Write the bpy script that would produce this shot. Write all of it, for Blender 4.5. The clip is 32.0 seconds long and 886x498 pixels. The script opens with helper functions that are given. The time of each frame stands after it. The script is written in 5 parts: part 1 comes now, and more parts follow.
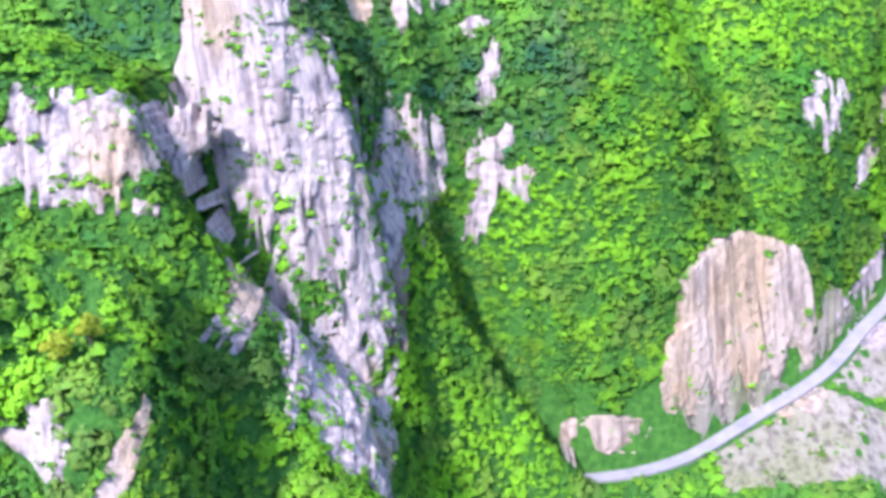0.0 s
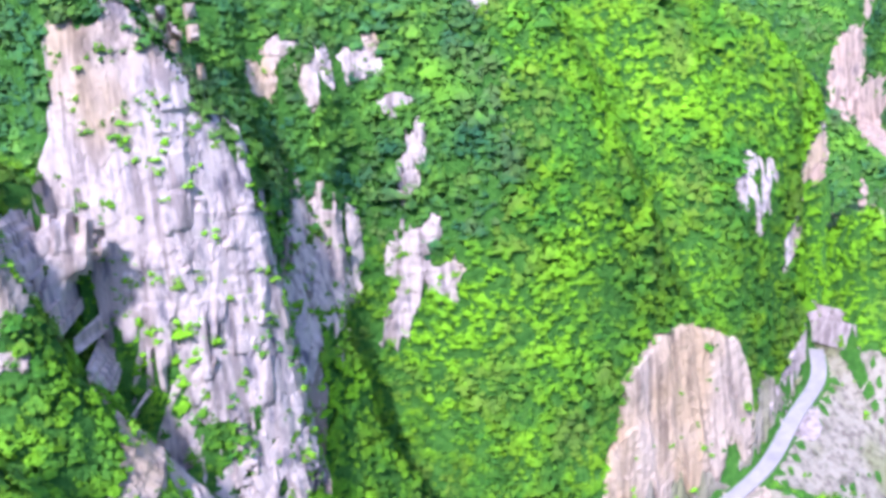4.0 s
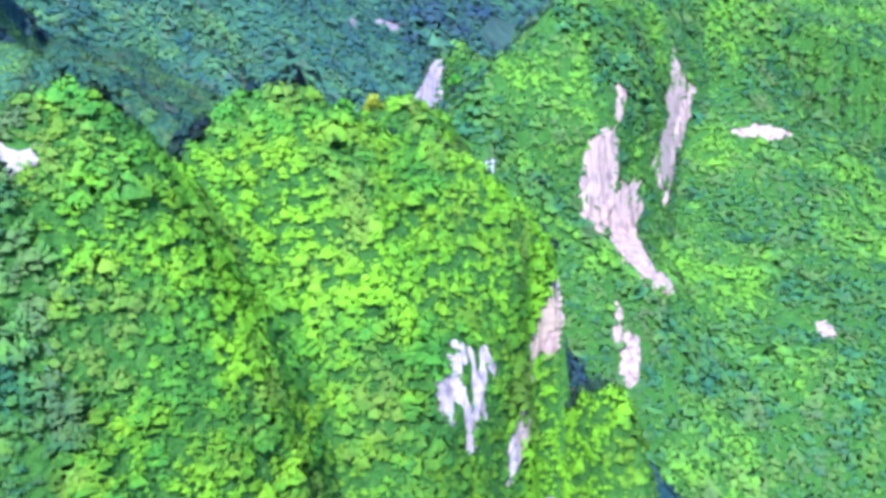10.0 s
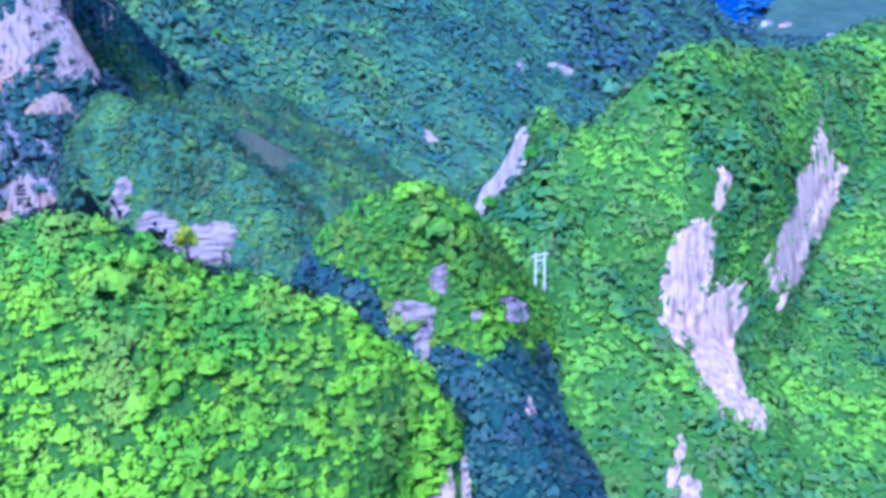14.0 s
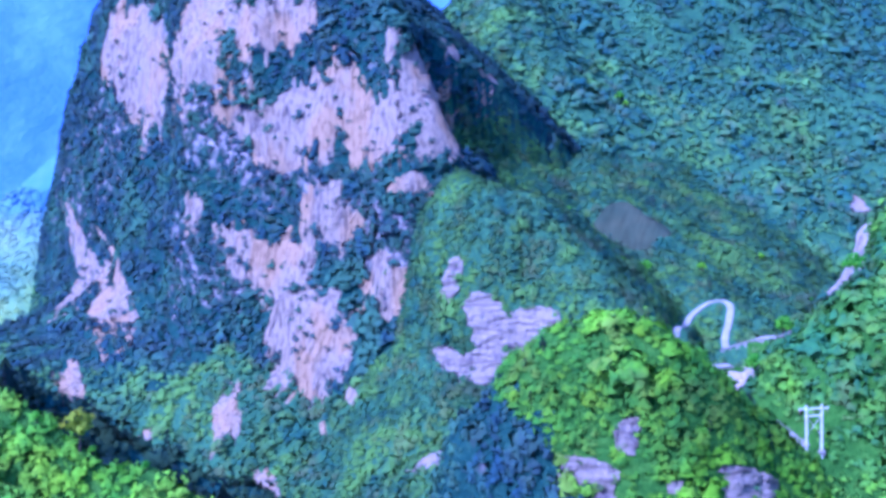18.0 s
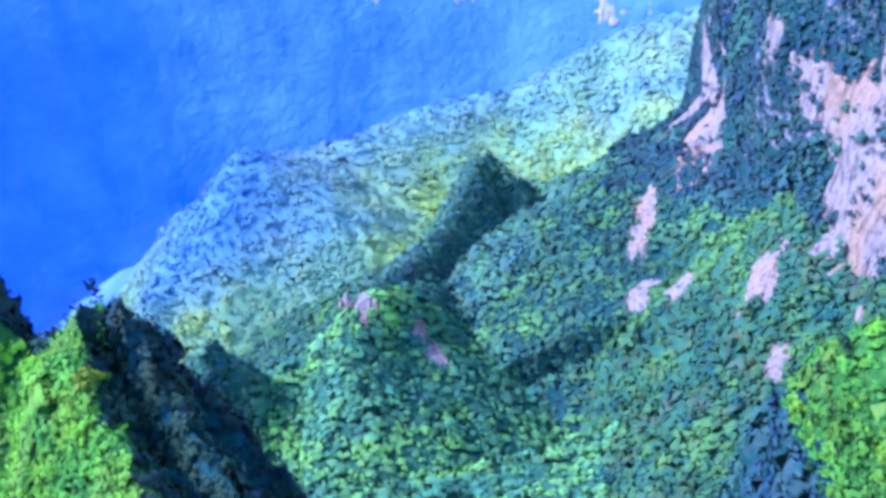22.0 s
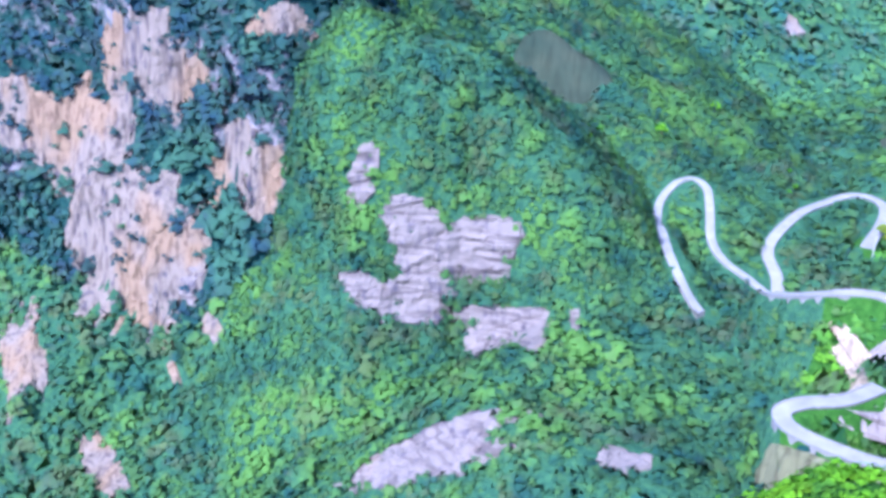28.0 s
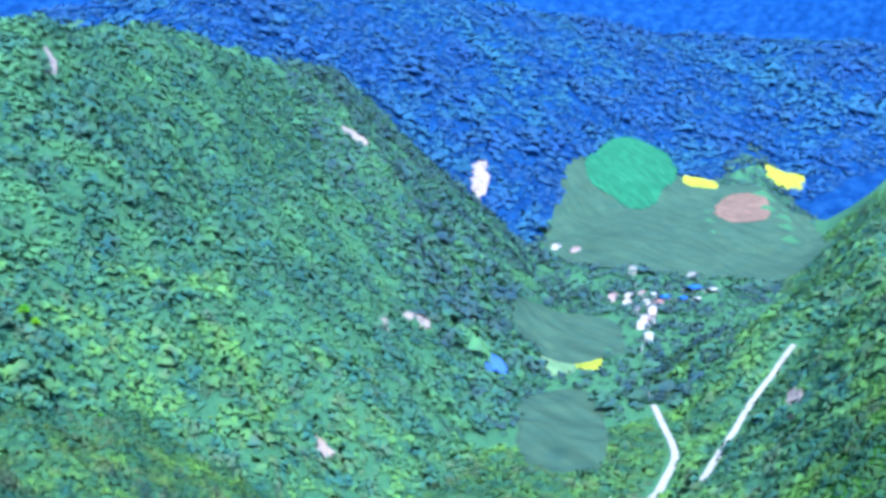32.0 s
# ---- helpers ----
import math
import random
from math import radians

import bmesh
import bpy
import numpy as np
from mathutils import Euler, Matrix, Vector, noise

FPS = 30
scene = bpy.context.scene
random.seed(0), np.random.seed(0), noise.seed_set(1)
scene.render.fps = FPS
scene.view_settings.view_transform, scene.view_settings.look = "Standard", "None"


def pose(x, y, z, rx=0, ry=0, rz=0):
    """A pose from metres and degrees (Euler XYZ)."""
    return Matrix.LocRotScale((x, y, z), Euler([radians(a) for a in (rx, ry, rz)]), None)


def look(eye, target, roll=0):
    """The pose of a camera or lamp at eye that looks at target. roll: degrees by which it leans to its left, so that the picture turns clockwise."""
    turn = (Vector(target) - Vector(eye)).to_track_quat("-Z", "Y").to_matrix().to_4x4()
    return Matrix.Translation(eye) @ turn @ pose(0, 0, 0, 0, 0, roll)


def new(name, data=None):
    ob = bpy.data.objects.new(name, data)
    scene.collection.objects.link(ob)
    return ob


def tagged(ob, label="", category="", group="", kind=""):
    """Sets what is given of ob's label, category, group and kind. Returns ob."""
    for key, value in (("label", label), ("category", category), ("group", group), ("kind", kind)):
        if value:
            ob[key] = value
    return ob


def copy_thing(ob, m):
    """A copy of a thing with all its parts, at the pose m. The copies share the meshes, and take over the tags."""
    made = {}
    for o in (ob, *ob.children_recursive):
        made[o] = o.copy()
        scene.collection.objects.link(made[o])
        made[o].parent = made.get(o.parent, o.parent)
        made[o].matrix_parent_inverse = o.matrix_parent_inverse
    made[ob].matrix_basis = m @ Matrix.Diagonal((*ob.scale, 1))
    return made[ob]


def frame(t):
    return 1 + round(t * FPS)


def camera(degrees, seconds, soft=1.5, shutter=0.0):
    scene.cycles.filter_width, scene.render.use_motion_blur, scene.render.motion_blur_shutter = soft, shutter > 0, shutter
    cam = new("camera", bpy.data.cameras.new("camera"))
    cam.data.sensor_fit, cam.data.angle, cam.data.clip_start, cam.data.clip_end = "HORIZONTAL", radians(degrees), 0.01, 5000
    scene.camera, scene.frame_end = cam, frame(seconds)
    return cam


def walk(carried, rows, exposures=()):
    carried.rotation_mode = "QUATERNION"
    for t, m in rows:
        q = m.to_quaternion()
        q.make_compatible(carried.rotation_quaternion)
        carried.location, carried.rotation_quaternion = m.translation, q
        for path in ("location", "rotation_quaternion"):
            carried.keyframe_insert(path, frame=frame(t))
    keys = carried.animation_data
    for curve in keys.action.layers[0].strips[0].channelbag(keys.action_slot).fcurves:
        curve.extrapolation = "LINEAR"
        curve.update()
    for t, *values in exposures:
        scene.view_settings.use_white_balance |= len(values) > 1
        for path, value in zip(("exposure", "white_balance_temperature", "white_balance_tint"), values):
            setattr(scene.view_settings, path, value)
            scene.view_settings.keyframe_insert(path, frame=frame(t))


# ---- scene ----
cam = camera(51.69, 32.0, soft=3.8)
# seconds, eye, a point ahead, lean
PATH = [
    (0, (7.80, -6.25, 216.87), (6.99, 89.01, 186.44), -6.34),
    (0.5, (4.89, -2.15, 217.78), (7.20, 93.27, 187.97), -5.94),
    (1, (2.46, 1.91, 218.88), (7.27, 97.24, 189.06), -5.64),
    (1.5, (0.03, 5.91, 220.10), (6.85, 101.17, 190.47), -5.37),
    (2, (-2.24, 10.15, 221.17), (6.40, 105.25, 191.47), -5.15),
    (2.5, (-4.41, 14.99, 222.10), (6.22, 109.99, 192.73), -4.91),
    (3, (-6.32, 20.84, 223.38), (6.37, 115.65, 194.25), -4.67),
    (3.5, (-7.45, 25.76, 224.11), (7.07, 120.45, 195.42), -4.58),
    (5.5, (-7.70, 48.95, 227.71), (15.79, 142.28, 200.54), -3.89),
    (6, (-7.54, 54.38, 228.93), (17.99, 147.26, 202.09), -3.75),
    (6.5, (-7.03, 60.42, 230.08), (20.42, 152.76, 203.24), -3.61),
    (7, (-5.54, 66.43, 231.18), (23.65, 158.30, 204.59), -3.52),
    (7.5, (-1.41, 73.21, 232.91), (29.42, 164.67, 206.74), -3.45),
    (8, (6.89, 79.46, 234.00), (39.70, 170.35, 208.30), -3.08),
    (8.5, (16.62, 83.71, 234.89), (50.84, 174.13, 209.33), -2.69),
    (9, (28.04, 89.09, 235.20), (63.76, 179.04, 210.03), -2.36),
    (9.5, (36.41, 90.32, 236.88), (73.44, 179.82, 212.02), -2.06),
    (10, (47.17, 94.52, 238.02), (85.18, 183.74, 213.63), -1.67),
    (10.5, (58.36, 98.98, 239.28), (96.50, 188.28, 215.40), -1.35),
    (11, (67.99, 102.80, 240.86), (105.83, 192.30, 217.23), -0.93),
    (11.5, (78.52, 106.81, 242.56), (115.32, 196.88, 219.44), -0.63),
    (12, (88.27, 110.21, 244.08), (123.34, 201.06, 221.36), -0.51),
    (12.5, (99.01, 113.62, 245.76), (130.29, 205.96, 223.49), -0.46),
    (13, (110.33, 116.19, 247.60), (135.93, 210.32, 225.60), -0.55),
    (13.5, (120.57, 118.83, 249.49), (141.01, 214.31, 227.90), -0.59),
    (15.5, (166.31, 140.50, 255.54), (161.71, 238.59, 236.63), -1.67),
    (16, (176.93, 147.42, 256.99), (166.23, 245.18, 238.85), -1.89),
    (16.5, (187.82, 156.61, 258.05), (169.42, 253.39, 240.83), -2.73),
    (17, (199.22, 165.09, 260.00), (173.46, 260.28, 243.41), -3.31),
    (17.5, (209.10, 171.01, 262.46), (177.15, 264.46, 246.71), -3.39),
    (18, (219.12, 177.81, 265.19), (179.71, 268.51, 250.34), -3.57),
    (18.5, (228.54, 185.43, 267.61), (183.22, 273.45, 253.58), -3.91),
    (19, (240.23, 196.09, 270.10), (185.91, 279.05, 257.18), -4.39),
    (19.5, (250.59, 206.09, 274.67), (186.38, 281.72, 262.16), -5.02),
    (20, (258.92, 221.30, 275.82), (185.01, 286.89, 260.46), -5.97),
    (20.5, (265.96, 237.72, 277.85), (184.67, 292.79, 258.89), -6.65),
    (21, (266.65, 254.38, 277.87), (180.78, 300.61, 255.79), -7.38),
    (21.5, (265.50, 272.50, 277.20), (177.38, 312.03, 251.26), -7.98),
    (22, (262.31, 291.41, 276.11), (172.06, 323.04, 246.89), -8.75),
    (22.5, (258.00, 307.50, 277.50), (165.94, 332.08, 247.14), -9.24),
    (23, (254.04, 319.23, 280.79), (160.59, 340.22, 252.05), -9.75),
    (23.5, (244.20, 320.18, 284.51), (150.33, 340.42, 256.60), -9.67),
    (24, (233.07, 312.99, 289.91), (139.96, 336.37, 261.91), -9.49),
    (24.5, (221.41, 301.32, 295.94), (133.28, 338.04, 266.20), -8.10),
    (25, (207.00, 292.00, 302.00), (126.87, 342.97, 270.67), -6.33),
    (25.5, (192.00, 285.00, 307.00), (122.02, 348.56, 274.40), -4.88),
    (26, (174.50, 281.50, 310.00), (115.72, 355.23, 276.68), -3.02),
    (26.5, (157.00, 281.00, 311.00), (111.63, 360.85, 271.42), -0.71),
    (28.5, (101.10, 313.92, 289.27), (97.75, 404.52, 247.07), -0.90),
    (29, (90.75, 321.61, 290.99), (98.54, 411.55, 247.98), 0.45),
    (29.5, (82.39, 330.01, 292.66), (99.36, 418.60, 249.50), 1.44),
    (30, (74.23, 339.12, 293.91), (101.68, 425.66, 252.00), 2.66),
    (30.5, (63.49, 347.72, 297.83), (101.49, 431.29, 258.17), 3.83),
    (31, (51.00, 352.50, 303.00), (95.89, 437.26, 274.71), 4.27),
    (31.5, (38.50, 355.80, 313.00), (85.97, 442.48, 297.71), 2.94),
    (32, (27.08, 357.66, 324.60), (76.11, 444.74, 321.05), 2.18),
]
walk(cam, [(t, look(eye, ahead, lean)) for t, eye, ahead, lean in PATH],
     exposures=[(0, 1.85, 5550, 29), (6, 1.78, 5500, 28), (8, 1.72, 5300, 26), (10, 1.92, 5050, 27), (13, 1.82, 4500, 35), (16, 1.6, 4200, 42), (17.5, 1.58, 4200, 48), (20, 1.65, 4220, 42), (22, 1.9, 4450, 36), (24, 2.12, 4650, 33), (26, 1.88, 4850, 24), (28, 1.88, 5000, 23), (30, 2.0, 5000, 21), (32, 2.2, 5350, 4)])

# ---- light ----
SUN = Vector((-0.42, -0.80, 0.95)).normalized()
sun = new("sun", bpy.data.lights.new("sun", "SUN"))
sun.data.energy, sun.data.angle, sun.data.color = 2.0, radians(4), (1.0, 0.95, 0.88)
sun.matrix_world = look((0, 0, 900), Vector((0, 0, 900)) - SUN)
world = bpy.data.worlds.new("world")
scene.world = world
world.use_nodes = True
wn = world.node_tree
sky = wn.nodes.new("ShaderNodeTexSky")
sky.sky_type, sky.sun_disc = "NISHITA", False
sky.sun_elevation = math.asin(SUN.z)
sky.sun_rotation = math.atan2(SUN.x, SUN.y)
wn.nodes["Background"].inputs["Strength"].default_value = 0.15
wn.links.new(sky.outputs["Color"], wn.nodes["Background"].inputs["Color"])


# ---- materials ----
def material(name, rough=0.8, spec=0.3):
    m = bpy.data.materials.new(name)
    m.use_nodes = True
    b = m.node_tree.nodes["Principled BSDF"]
    b.inputs["Roughness"].default_value = rough
    b.inputs["Specular IOR Level"].default_value = spec
    return m, m.node_tree, b


def noise_node(nt, scale, detail=3.0, stretch=(1, 1, 1), rough=0.55):
    geo = nt.nodes.new("ShaderNodeNewGeometry")
    mp = nt.nodes.new("ShaderNodeMapping")
    mp.inputs["Scale"].default_value = stretch
    n = nt.nodes.new("ShaderNodeTexNoise")
    n.inputs["Scale"].default_value, n.inputs["Detail"].default_value = scale, detail
    n.inputs["Roughness"].default_value = rough
    nt.links.new(geo.outputs["Position"], mp.inputs["Vector"])
    nt.links.new(mp.outputs["Vector"], n.inputs["Vector"])
    return n.outputs["Fac"]


def ramp(nt, fac, stops):
    r = nt.nodes.new("ShaderNodeValToRGB")
    e = r.color_ramp.elements
    while len(e) < len(stops):
        e.new(0.5)
    for el, (pos, col) in zip(e, stops):
        el.position, el.color = pos, (*col, 1)
    nt.links.new(fac, r.inputs["Fac"])
    return r.outputs["Color"]


def mix(nt, fac, a, b, blend="MIX"):
    n = nt.nodes.new("ShaderNodeMix")
    n.data_type, n.blend_type = "RGBA", blend
    for i, v in ((0, fac), (6, a), (7, b)):
        if hasattr(v, "links"):
            nt.links.new(v, n.inputs[i])
        else:
            n.inputs[i].default_value = v if i == 0 else (*v, 1)
    return n.outputs[2]


def calc(nt, op, a, b):
    n = nt.nodes.new("ShaderNodeMath")
    n.operation = op
    for i, v in enumerate((a, b)):
        if hasattr(v, "links"):
            nt.links.new(v, n.inputs[i])
        else:
            n.inputs[i].default_value = v
    return n.outputs[0]


def bump(nt, b, height, strength, distance):
    n = nt.nodes.new("ShaderNodeBump")
    n.inputs["Strength"].default_value, n.inputs["Distance"].default_value = strength, distance
    nt.links.new(height, n.inputs["Height"])
    nt.links.new(n.outputs["Normal"], b.inputs["Normal"])


def foliage(name, dark, mid, light, patch, dull, fine=1.3, drift=0.035, lively=1.0):
    """Leaves: a tone per tree and tuft, and drifts of brighter and duller kinds of trees over tens of metres."""
    m, nt, b = material(name, 0.75, 0.15)
    geo = nt.nodes.new("ShaderNodeNewGeometry")
    tree = nt.nodes.new("ShaderNodeAttribute")
    tree.attribute_name = "tone"
    each = tree.outputs["Fac"]
    tone = calc(nt, "ADD", calc(nt, "MULTIPLY", geo.outputs["Random Per Island"], 0.05), calc(nt, "MULTIPLY", each, 0.10))
    leafy = calc(nt, "ADD", calc(nt, "MULTIPLY", noise_node(nt, fine, 3.0, (1, 1, 1), 0.7), 0.50 * lively), calc(nt, "MULTIPLY", noise_node(nt, drift * 3, 3.0), 0.40))
    leafy = calc(nt, "ADD", leafy, 0.25 * (1 - lively))
    col = ramp(nt, calc(nt, "ADD", tone, leafy), [(0.40, dark), (0.54, mid), (0.70, light)])
    kind = ramp(nt, calc(nt, "ADD", noise_node(nt, drift * 2.6, 4.0, (1.03, 0.97, 1), 0.65), calc(nt, "MULTIPLY", each, 0.10)), [(0.42, (0.66, 0.86, 1.35)), (0.54, (1, 1, 1)), (0.66, (1.5, 1.12, 0.65))])
    col = mix(nt, lively, col, kind, "MULTIPLY")
    grove = calc(nt, "ADD", noise_node(nt, drift * 0.65, 6.0, (1, 1, 1.01), 0.62), calc(nt, "MULTIPLY", each, 0.05))
    sunny = ramp(nt, grove, [(0.50, (0, 0, 0)), (0.64, (0.95, 0.95, 0.95))])
    col = mix(nt, sunny, col, mix(nt, noise_node(nt, fine * 0.5, 3.0, (1, 1, 1), 0.7), light, patch))
    old = calc(nt, "ADD", noise_node(nt, drift * 1.5, 5.0, (1.07, 1, 0.93), 0.6), calc(nt, "MULTIPLY", each, 0.06))
    tired = ramp(nt, old, [(0.55, (0, 0, 0)), (0.68, (0.65, 0.65, 0.65))])
    col = mix(nt, tired, col, dull)
    nt.links.new(col, b.inputs["Base Color"])
    bump(nt, b, noise_node(nt, fine, 3.0, (1, 1, 1), 0.7), 0.8, 0.9 / fine)
    return m


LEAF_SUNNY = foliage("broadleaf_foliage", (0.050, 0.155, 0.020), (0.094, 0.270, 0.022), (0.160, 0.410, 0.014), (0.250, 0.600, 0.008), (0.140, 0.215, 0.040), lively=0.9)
LEAF_LIME = foliage("young_lime_foliage", (0.066, 0.200, 0.020), (0.118, 0.340, 0.020), (0.190, 0.480, 0.014), (0.280, 0.640, 0.008), (0.165, 0.250, 0.040), lively=0.9)
# The mid-distance woods are bluer than LEAF_SUNNY: haze mixed into their colour.
LEAF_SLOPE = foliage("mountain_woodland_foliage", (0.032, 0.108, 0.040), (0.062, 0.190, 0.046), (0.112, 0.300, 0.036), (0.200, 0.490, 0.016), (0.110, 0.170, 0.060), lively=0.85)
LEAF_MIXED = foliage("mixed_woodland_foliage", (0.024, 0.074, 0.050), (0.044, 0.130, 0.064), (0.082, 0.210, 0.062), (0.150, 0.320, 0.042), (0.098, 0.124, 0.066), lively=0.8)
# Shade and haze blue are part of this leaf colour.
LEAF_COOL = foliage("shade_tinted_woodland_foliage", (0.021, 0.050, 0.066), (0.036, 0.084, 0.095), (0.058, 0.135, 0.105), (0.056, 0.170, 0.085), (0.036, 0.062, 0.090), lively=0.55)
# Hazy shade of the ridge's near side, painted as leaf colour.
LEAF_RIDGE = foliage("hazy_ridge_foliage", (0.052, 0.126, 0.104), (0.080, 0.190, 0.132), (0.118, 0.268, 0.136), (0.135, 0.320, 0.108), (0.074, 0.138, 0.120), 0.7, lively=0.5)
LEAF_FOOT = foliage("cliff_foot_woodland_foliage", (0.034, 0.094, 0.068), (0.058, 0.156, 0.088), (0.100, 0.248, 0.084), (0.165, 0.370, 0.060), (0.056, 0.112, 0.086), 0.7, lively=0.6)
LEAF_FAR = foliage("haze_tinted_distant_foliage", (0.190, 0.340, 0.170), (0.260, 0.430, 0.148), (0.360, 0.525, 0.112), (0.500, 0.600, 0.065), (0.180, 0.335, 0.230), 0.4, 0.0035, lively=0.4)
# Haze goes into the leaf colour: bluer with height and towards lower y.
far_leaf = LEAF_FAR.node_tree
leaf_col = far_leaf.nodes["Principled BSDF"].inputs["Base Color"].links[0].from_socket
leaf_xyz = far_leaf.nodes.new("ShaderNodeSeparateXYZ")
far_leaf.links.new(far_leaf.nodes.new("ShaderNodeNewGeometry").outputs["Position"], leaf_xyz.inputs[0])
leaf_haze = calc(far_leaf, "ADD", calc(far_leaf, "MULTIPLY", leaf_xyz.outputs[2], 0.0028), noise_node(far_leaf, 0.004, 4.0))
leaf_haze = calc(far_leaf, "ADD", leaf_haze, calc(far_leaf, "MULTIPLY", calc(far_leaf, "ADD", leaf_xyz.outputs[1], -750.0), -0.0005))
far_leaf.links.new(mix(far_leaf, ramp(far_leaf, leaf_haze, [(0.16, (0, 0, 0)), (0.60, (0.97, 0.97, 0.97))]), leaf_col, (0.100, 0.225, 0.410)), far_leaf.nodes["Principled BSDF"].inputs["Base Color"])
# Distance haze is put into these blue leaf tones.
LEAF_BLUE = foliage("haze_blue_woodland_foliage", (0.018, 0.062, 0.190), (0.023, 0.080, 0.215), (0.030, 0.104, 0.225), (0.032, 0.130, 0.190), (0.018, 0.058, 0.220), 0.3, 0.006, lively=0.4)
# Both valley leaf colours carry some haze blue, the second one more.
LEAF_VALE = foliage("valley_woodland_foliage", (0.034, 0.106, 0.084), (0.054, 0.160, 0.098), (0.086, 0.232, 0.092), (0.160, 0.350, 0.062), (0.104, 0.146, 0.090), 0.7, lively=0.75)
LEAF_DEEP = foliage("dark_blue_green_foliage", (0.030, 0.092, 0.082), (0.043, 0.132, 0.096), (0.062, 0.178, 0.098), (0.100, 0.260, 0.086), (0.058, 0.112, 0.092), 0.7, lively=0.55)
LEAF_BRIGHT = foliage("young_bright_foliage", (0.090, 0.300, 0.015), (0.140, 0.420, 0.015), (0.220, 0.520, 0.020), (0.260, 0.520, 0.020), (0.120, 0.340, 0.020))
LEAF_GOLD = foliage("yellowing_foliage", (0.200, 0.280, 0.015), (0.320, 0.400, 0.020), (0.430, 0.480, 0.030), (0.420, 0.470, 0.020), (0.240, 0.310, 0.020))
LEAF_GORGE = foliage("gorge_woodland_foliage", (0.060, 0.175, 0.095), (0.105, 0.295, 0.125), (0.175, 0.430, 0.110), (0.270, 0.560, 0.060), (0.075, 0.180, 0.130), 0.7, lively=0.55)
# Real pines, and also the painted shade of the north face.
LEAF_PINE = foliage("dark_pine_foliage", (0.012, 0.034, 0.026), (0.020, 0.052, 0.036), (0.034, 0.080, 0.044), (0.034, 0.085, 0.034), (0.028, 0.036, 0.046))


def rock_material(name, pale, warm, dark, warm_from=0.56, run=(1, 1, 0.06)):
    m, nt, b = material(name, 0.85, 0.2)
    col = ramp(nt, noise_node(nt, 0.35, 6.0, (1, 1, 0.35)), [(0.30, dark), (0.46, pale), (0.72, tuple(min(0.85, v * 1.12) for v in pale))])
    col = mix(nt, ramp(nt, noise_node(nt, 0.045, 3.0, (1, 1, 0.4)), [(warm_from, (0, 0, 0)), (warm_from + 0.12, (0.8, 0.8, 0.8))]), col, warm)
    streak = ramp(nt, noise_node(nt, 0.5, 4.0, run), [(0.36, (0.42, 0.40, 0.42)), (0.52, (1, 1, 1))])
    col = mix(nt, 0.75, col, streak, "MULTIPLY")
    nt.links.new(col, b.inputs["Base Color"])
    bump(nt, b, noise_node(nt, 0.8, 7.0, (1, 1, 0.45), 0.65), 1.0, 1.6)
    return m


ROCK = rock_material("pale_limestone", (0.62, 0.525, 0.475), (0.60, 0.44, 0.27), (0.22, 0.20, 0.23), 0.51)
ROCK_WARM = rock_material("ochre_stained_limestone", (0.33, 0.265, 0.225), (0.40, 0.26, 0.160), (0.09, 0.08, 0.12), 0.46)
ROCK_LAYERED = rock_material("layered_grey_limestone", (0.32, 0.268, 0.255), (0.37, 0.27, 0.21), (0.15, 0.13, 0.17), 0.60, (0.12, 0.12, 1.4))
ROCK_PINK = rock_material("pale_pinkish_landslide_rock", (0.55, 0.41, 0.325), (0.54, 0.38, 0.29), (0.32, 0.25, 0.23))
ROCK_CUT = rock_material("freshly_cut_rock", (0.50, 0.42, 0.415), (0.52, 0.41, 0.35), (0.38, 0.32, 0.31), 0.60)
ROCK_SCAR = rock_material("bare_earthy_rock_scar", (0.60, 0.48, 0.38), (0.60, 0.43, 0.26), (0.40, 0.31, 0.25), 0.50)


def ground_material(name, low, mid, high, rocky):
    """Scrub and undergrowth; on a rocky face bare stone shows where it is steep."""
    m, nt, b = material(name, 0.95, 0.1)
    col = ramp(nt, noise_node(nt, 0.5, 5.0), [(0.3, low), (0.5, mid), (0.7, high)])
    if rocky:
        geo = nt.nodes.new("ShaderNodeNewGeometry")
        xyz = nt.nodes.new("ShaderNodeSeparateXYZ")
        nt.links.new(geo.outputs["Normal"], xyz.inputs[0])
        steep = calc(nt, "ADD", xyz.outputs[2], calc(nt, "MULTIPLY", noise_node(nt, 0.12, 4.0), 0.5))
        stone = ramp(nt, noise_node(nt, 0.3, 6.0, (1, 1, 0.4)), [(0.3, (0.14, 0.12, 0.16)), (0.5, (0.34, 0.30, 0.33)), (0.7, (0.46, 0.40, 0.40))])
        col = mix(nt, ramp(nt, steep, [(0.36, (1, 1, 1)), (0.48, (0, 0, 0))]), col, stone)
    nt.links.new(col, b.inputs["Base Color"])
    bump(nt, b, noise_node(nt, 0.7, 6.0), 1.0, 1.5)
    return m


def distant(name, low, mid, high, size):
    """Wooded mountains with the blue of deep air put into their base colour."""
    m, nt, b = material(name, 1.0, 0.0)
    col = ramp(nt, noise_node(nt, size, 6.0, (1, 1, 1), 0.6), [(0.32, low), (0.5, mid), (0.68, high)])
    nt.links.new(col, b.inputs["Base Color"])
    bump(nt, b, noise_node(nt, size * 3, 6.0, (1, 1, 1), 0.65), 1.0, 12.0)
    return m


GROUND = ground_material("green_scrub_and_soil", (0.030, 0.105, 0.018), (0.048, 0.155, 0.022), (0.075, 0.200, 0.030), False)
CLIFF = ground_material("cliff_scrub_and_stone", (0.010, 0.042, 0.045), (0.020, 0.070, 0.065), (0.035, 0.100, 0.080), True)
VALE = ground_material("valley_grass_and_soil", (0.030, 0.096, 0.062), (0.050, 0.145, 0.078), (0.080, 0.195, 0.076), False)
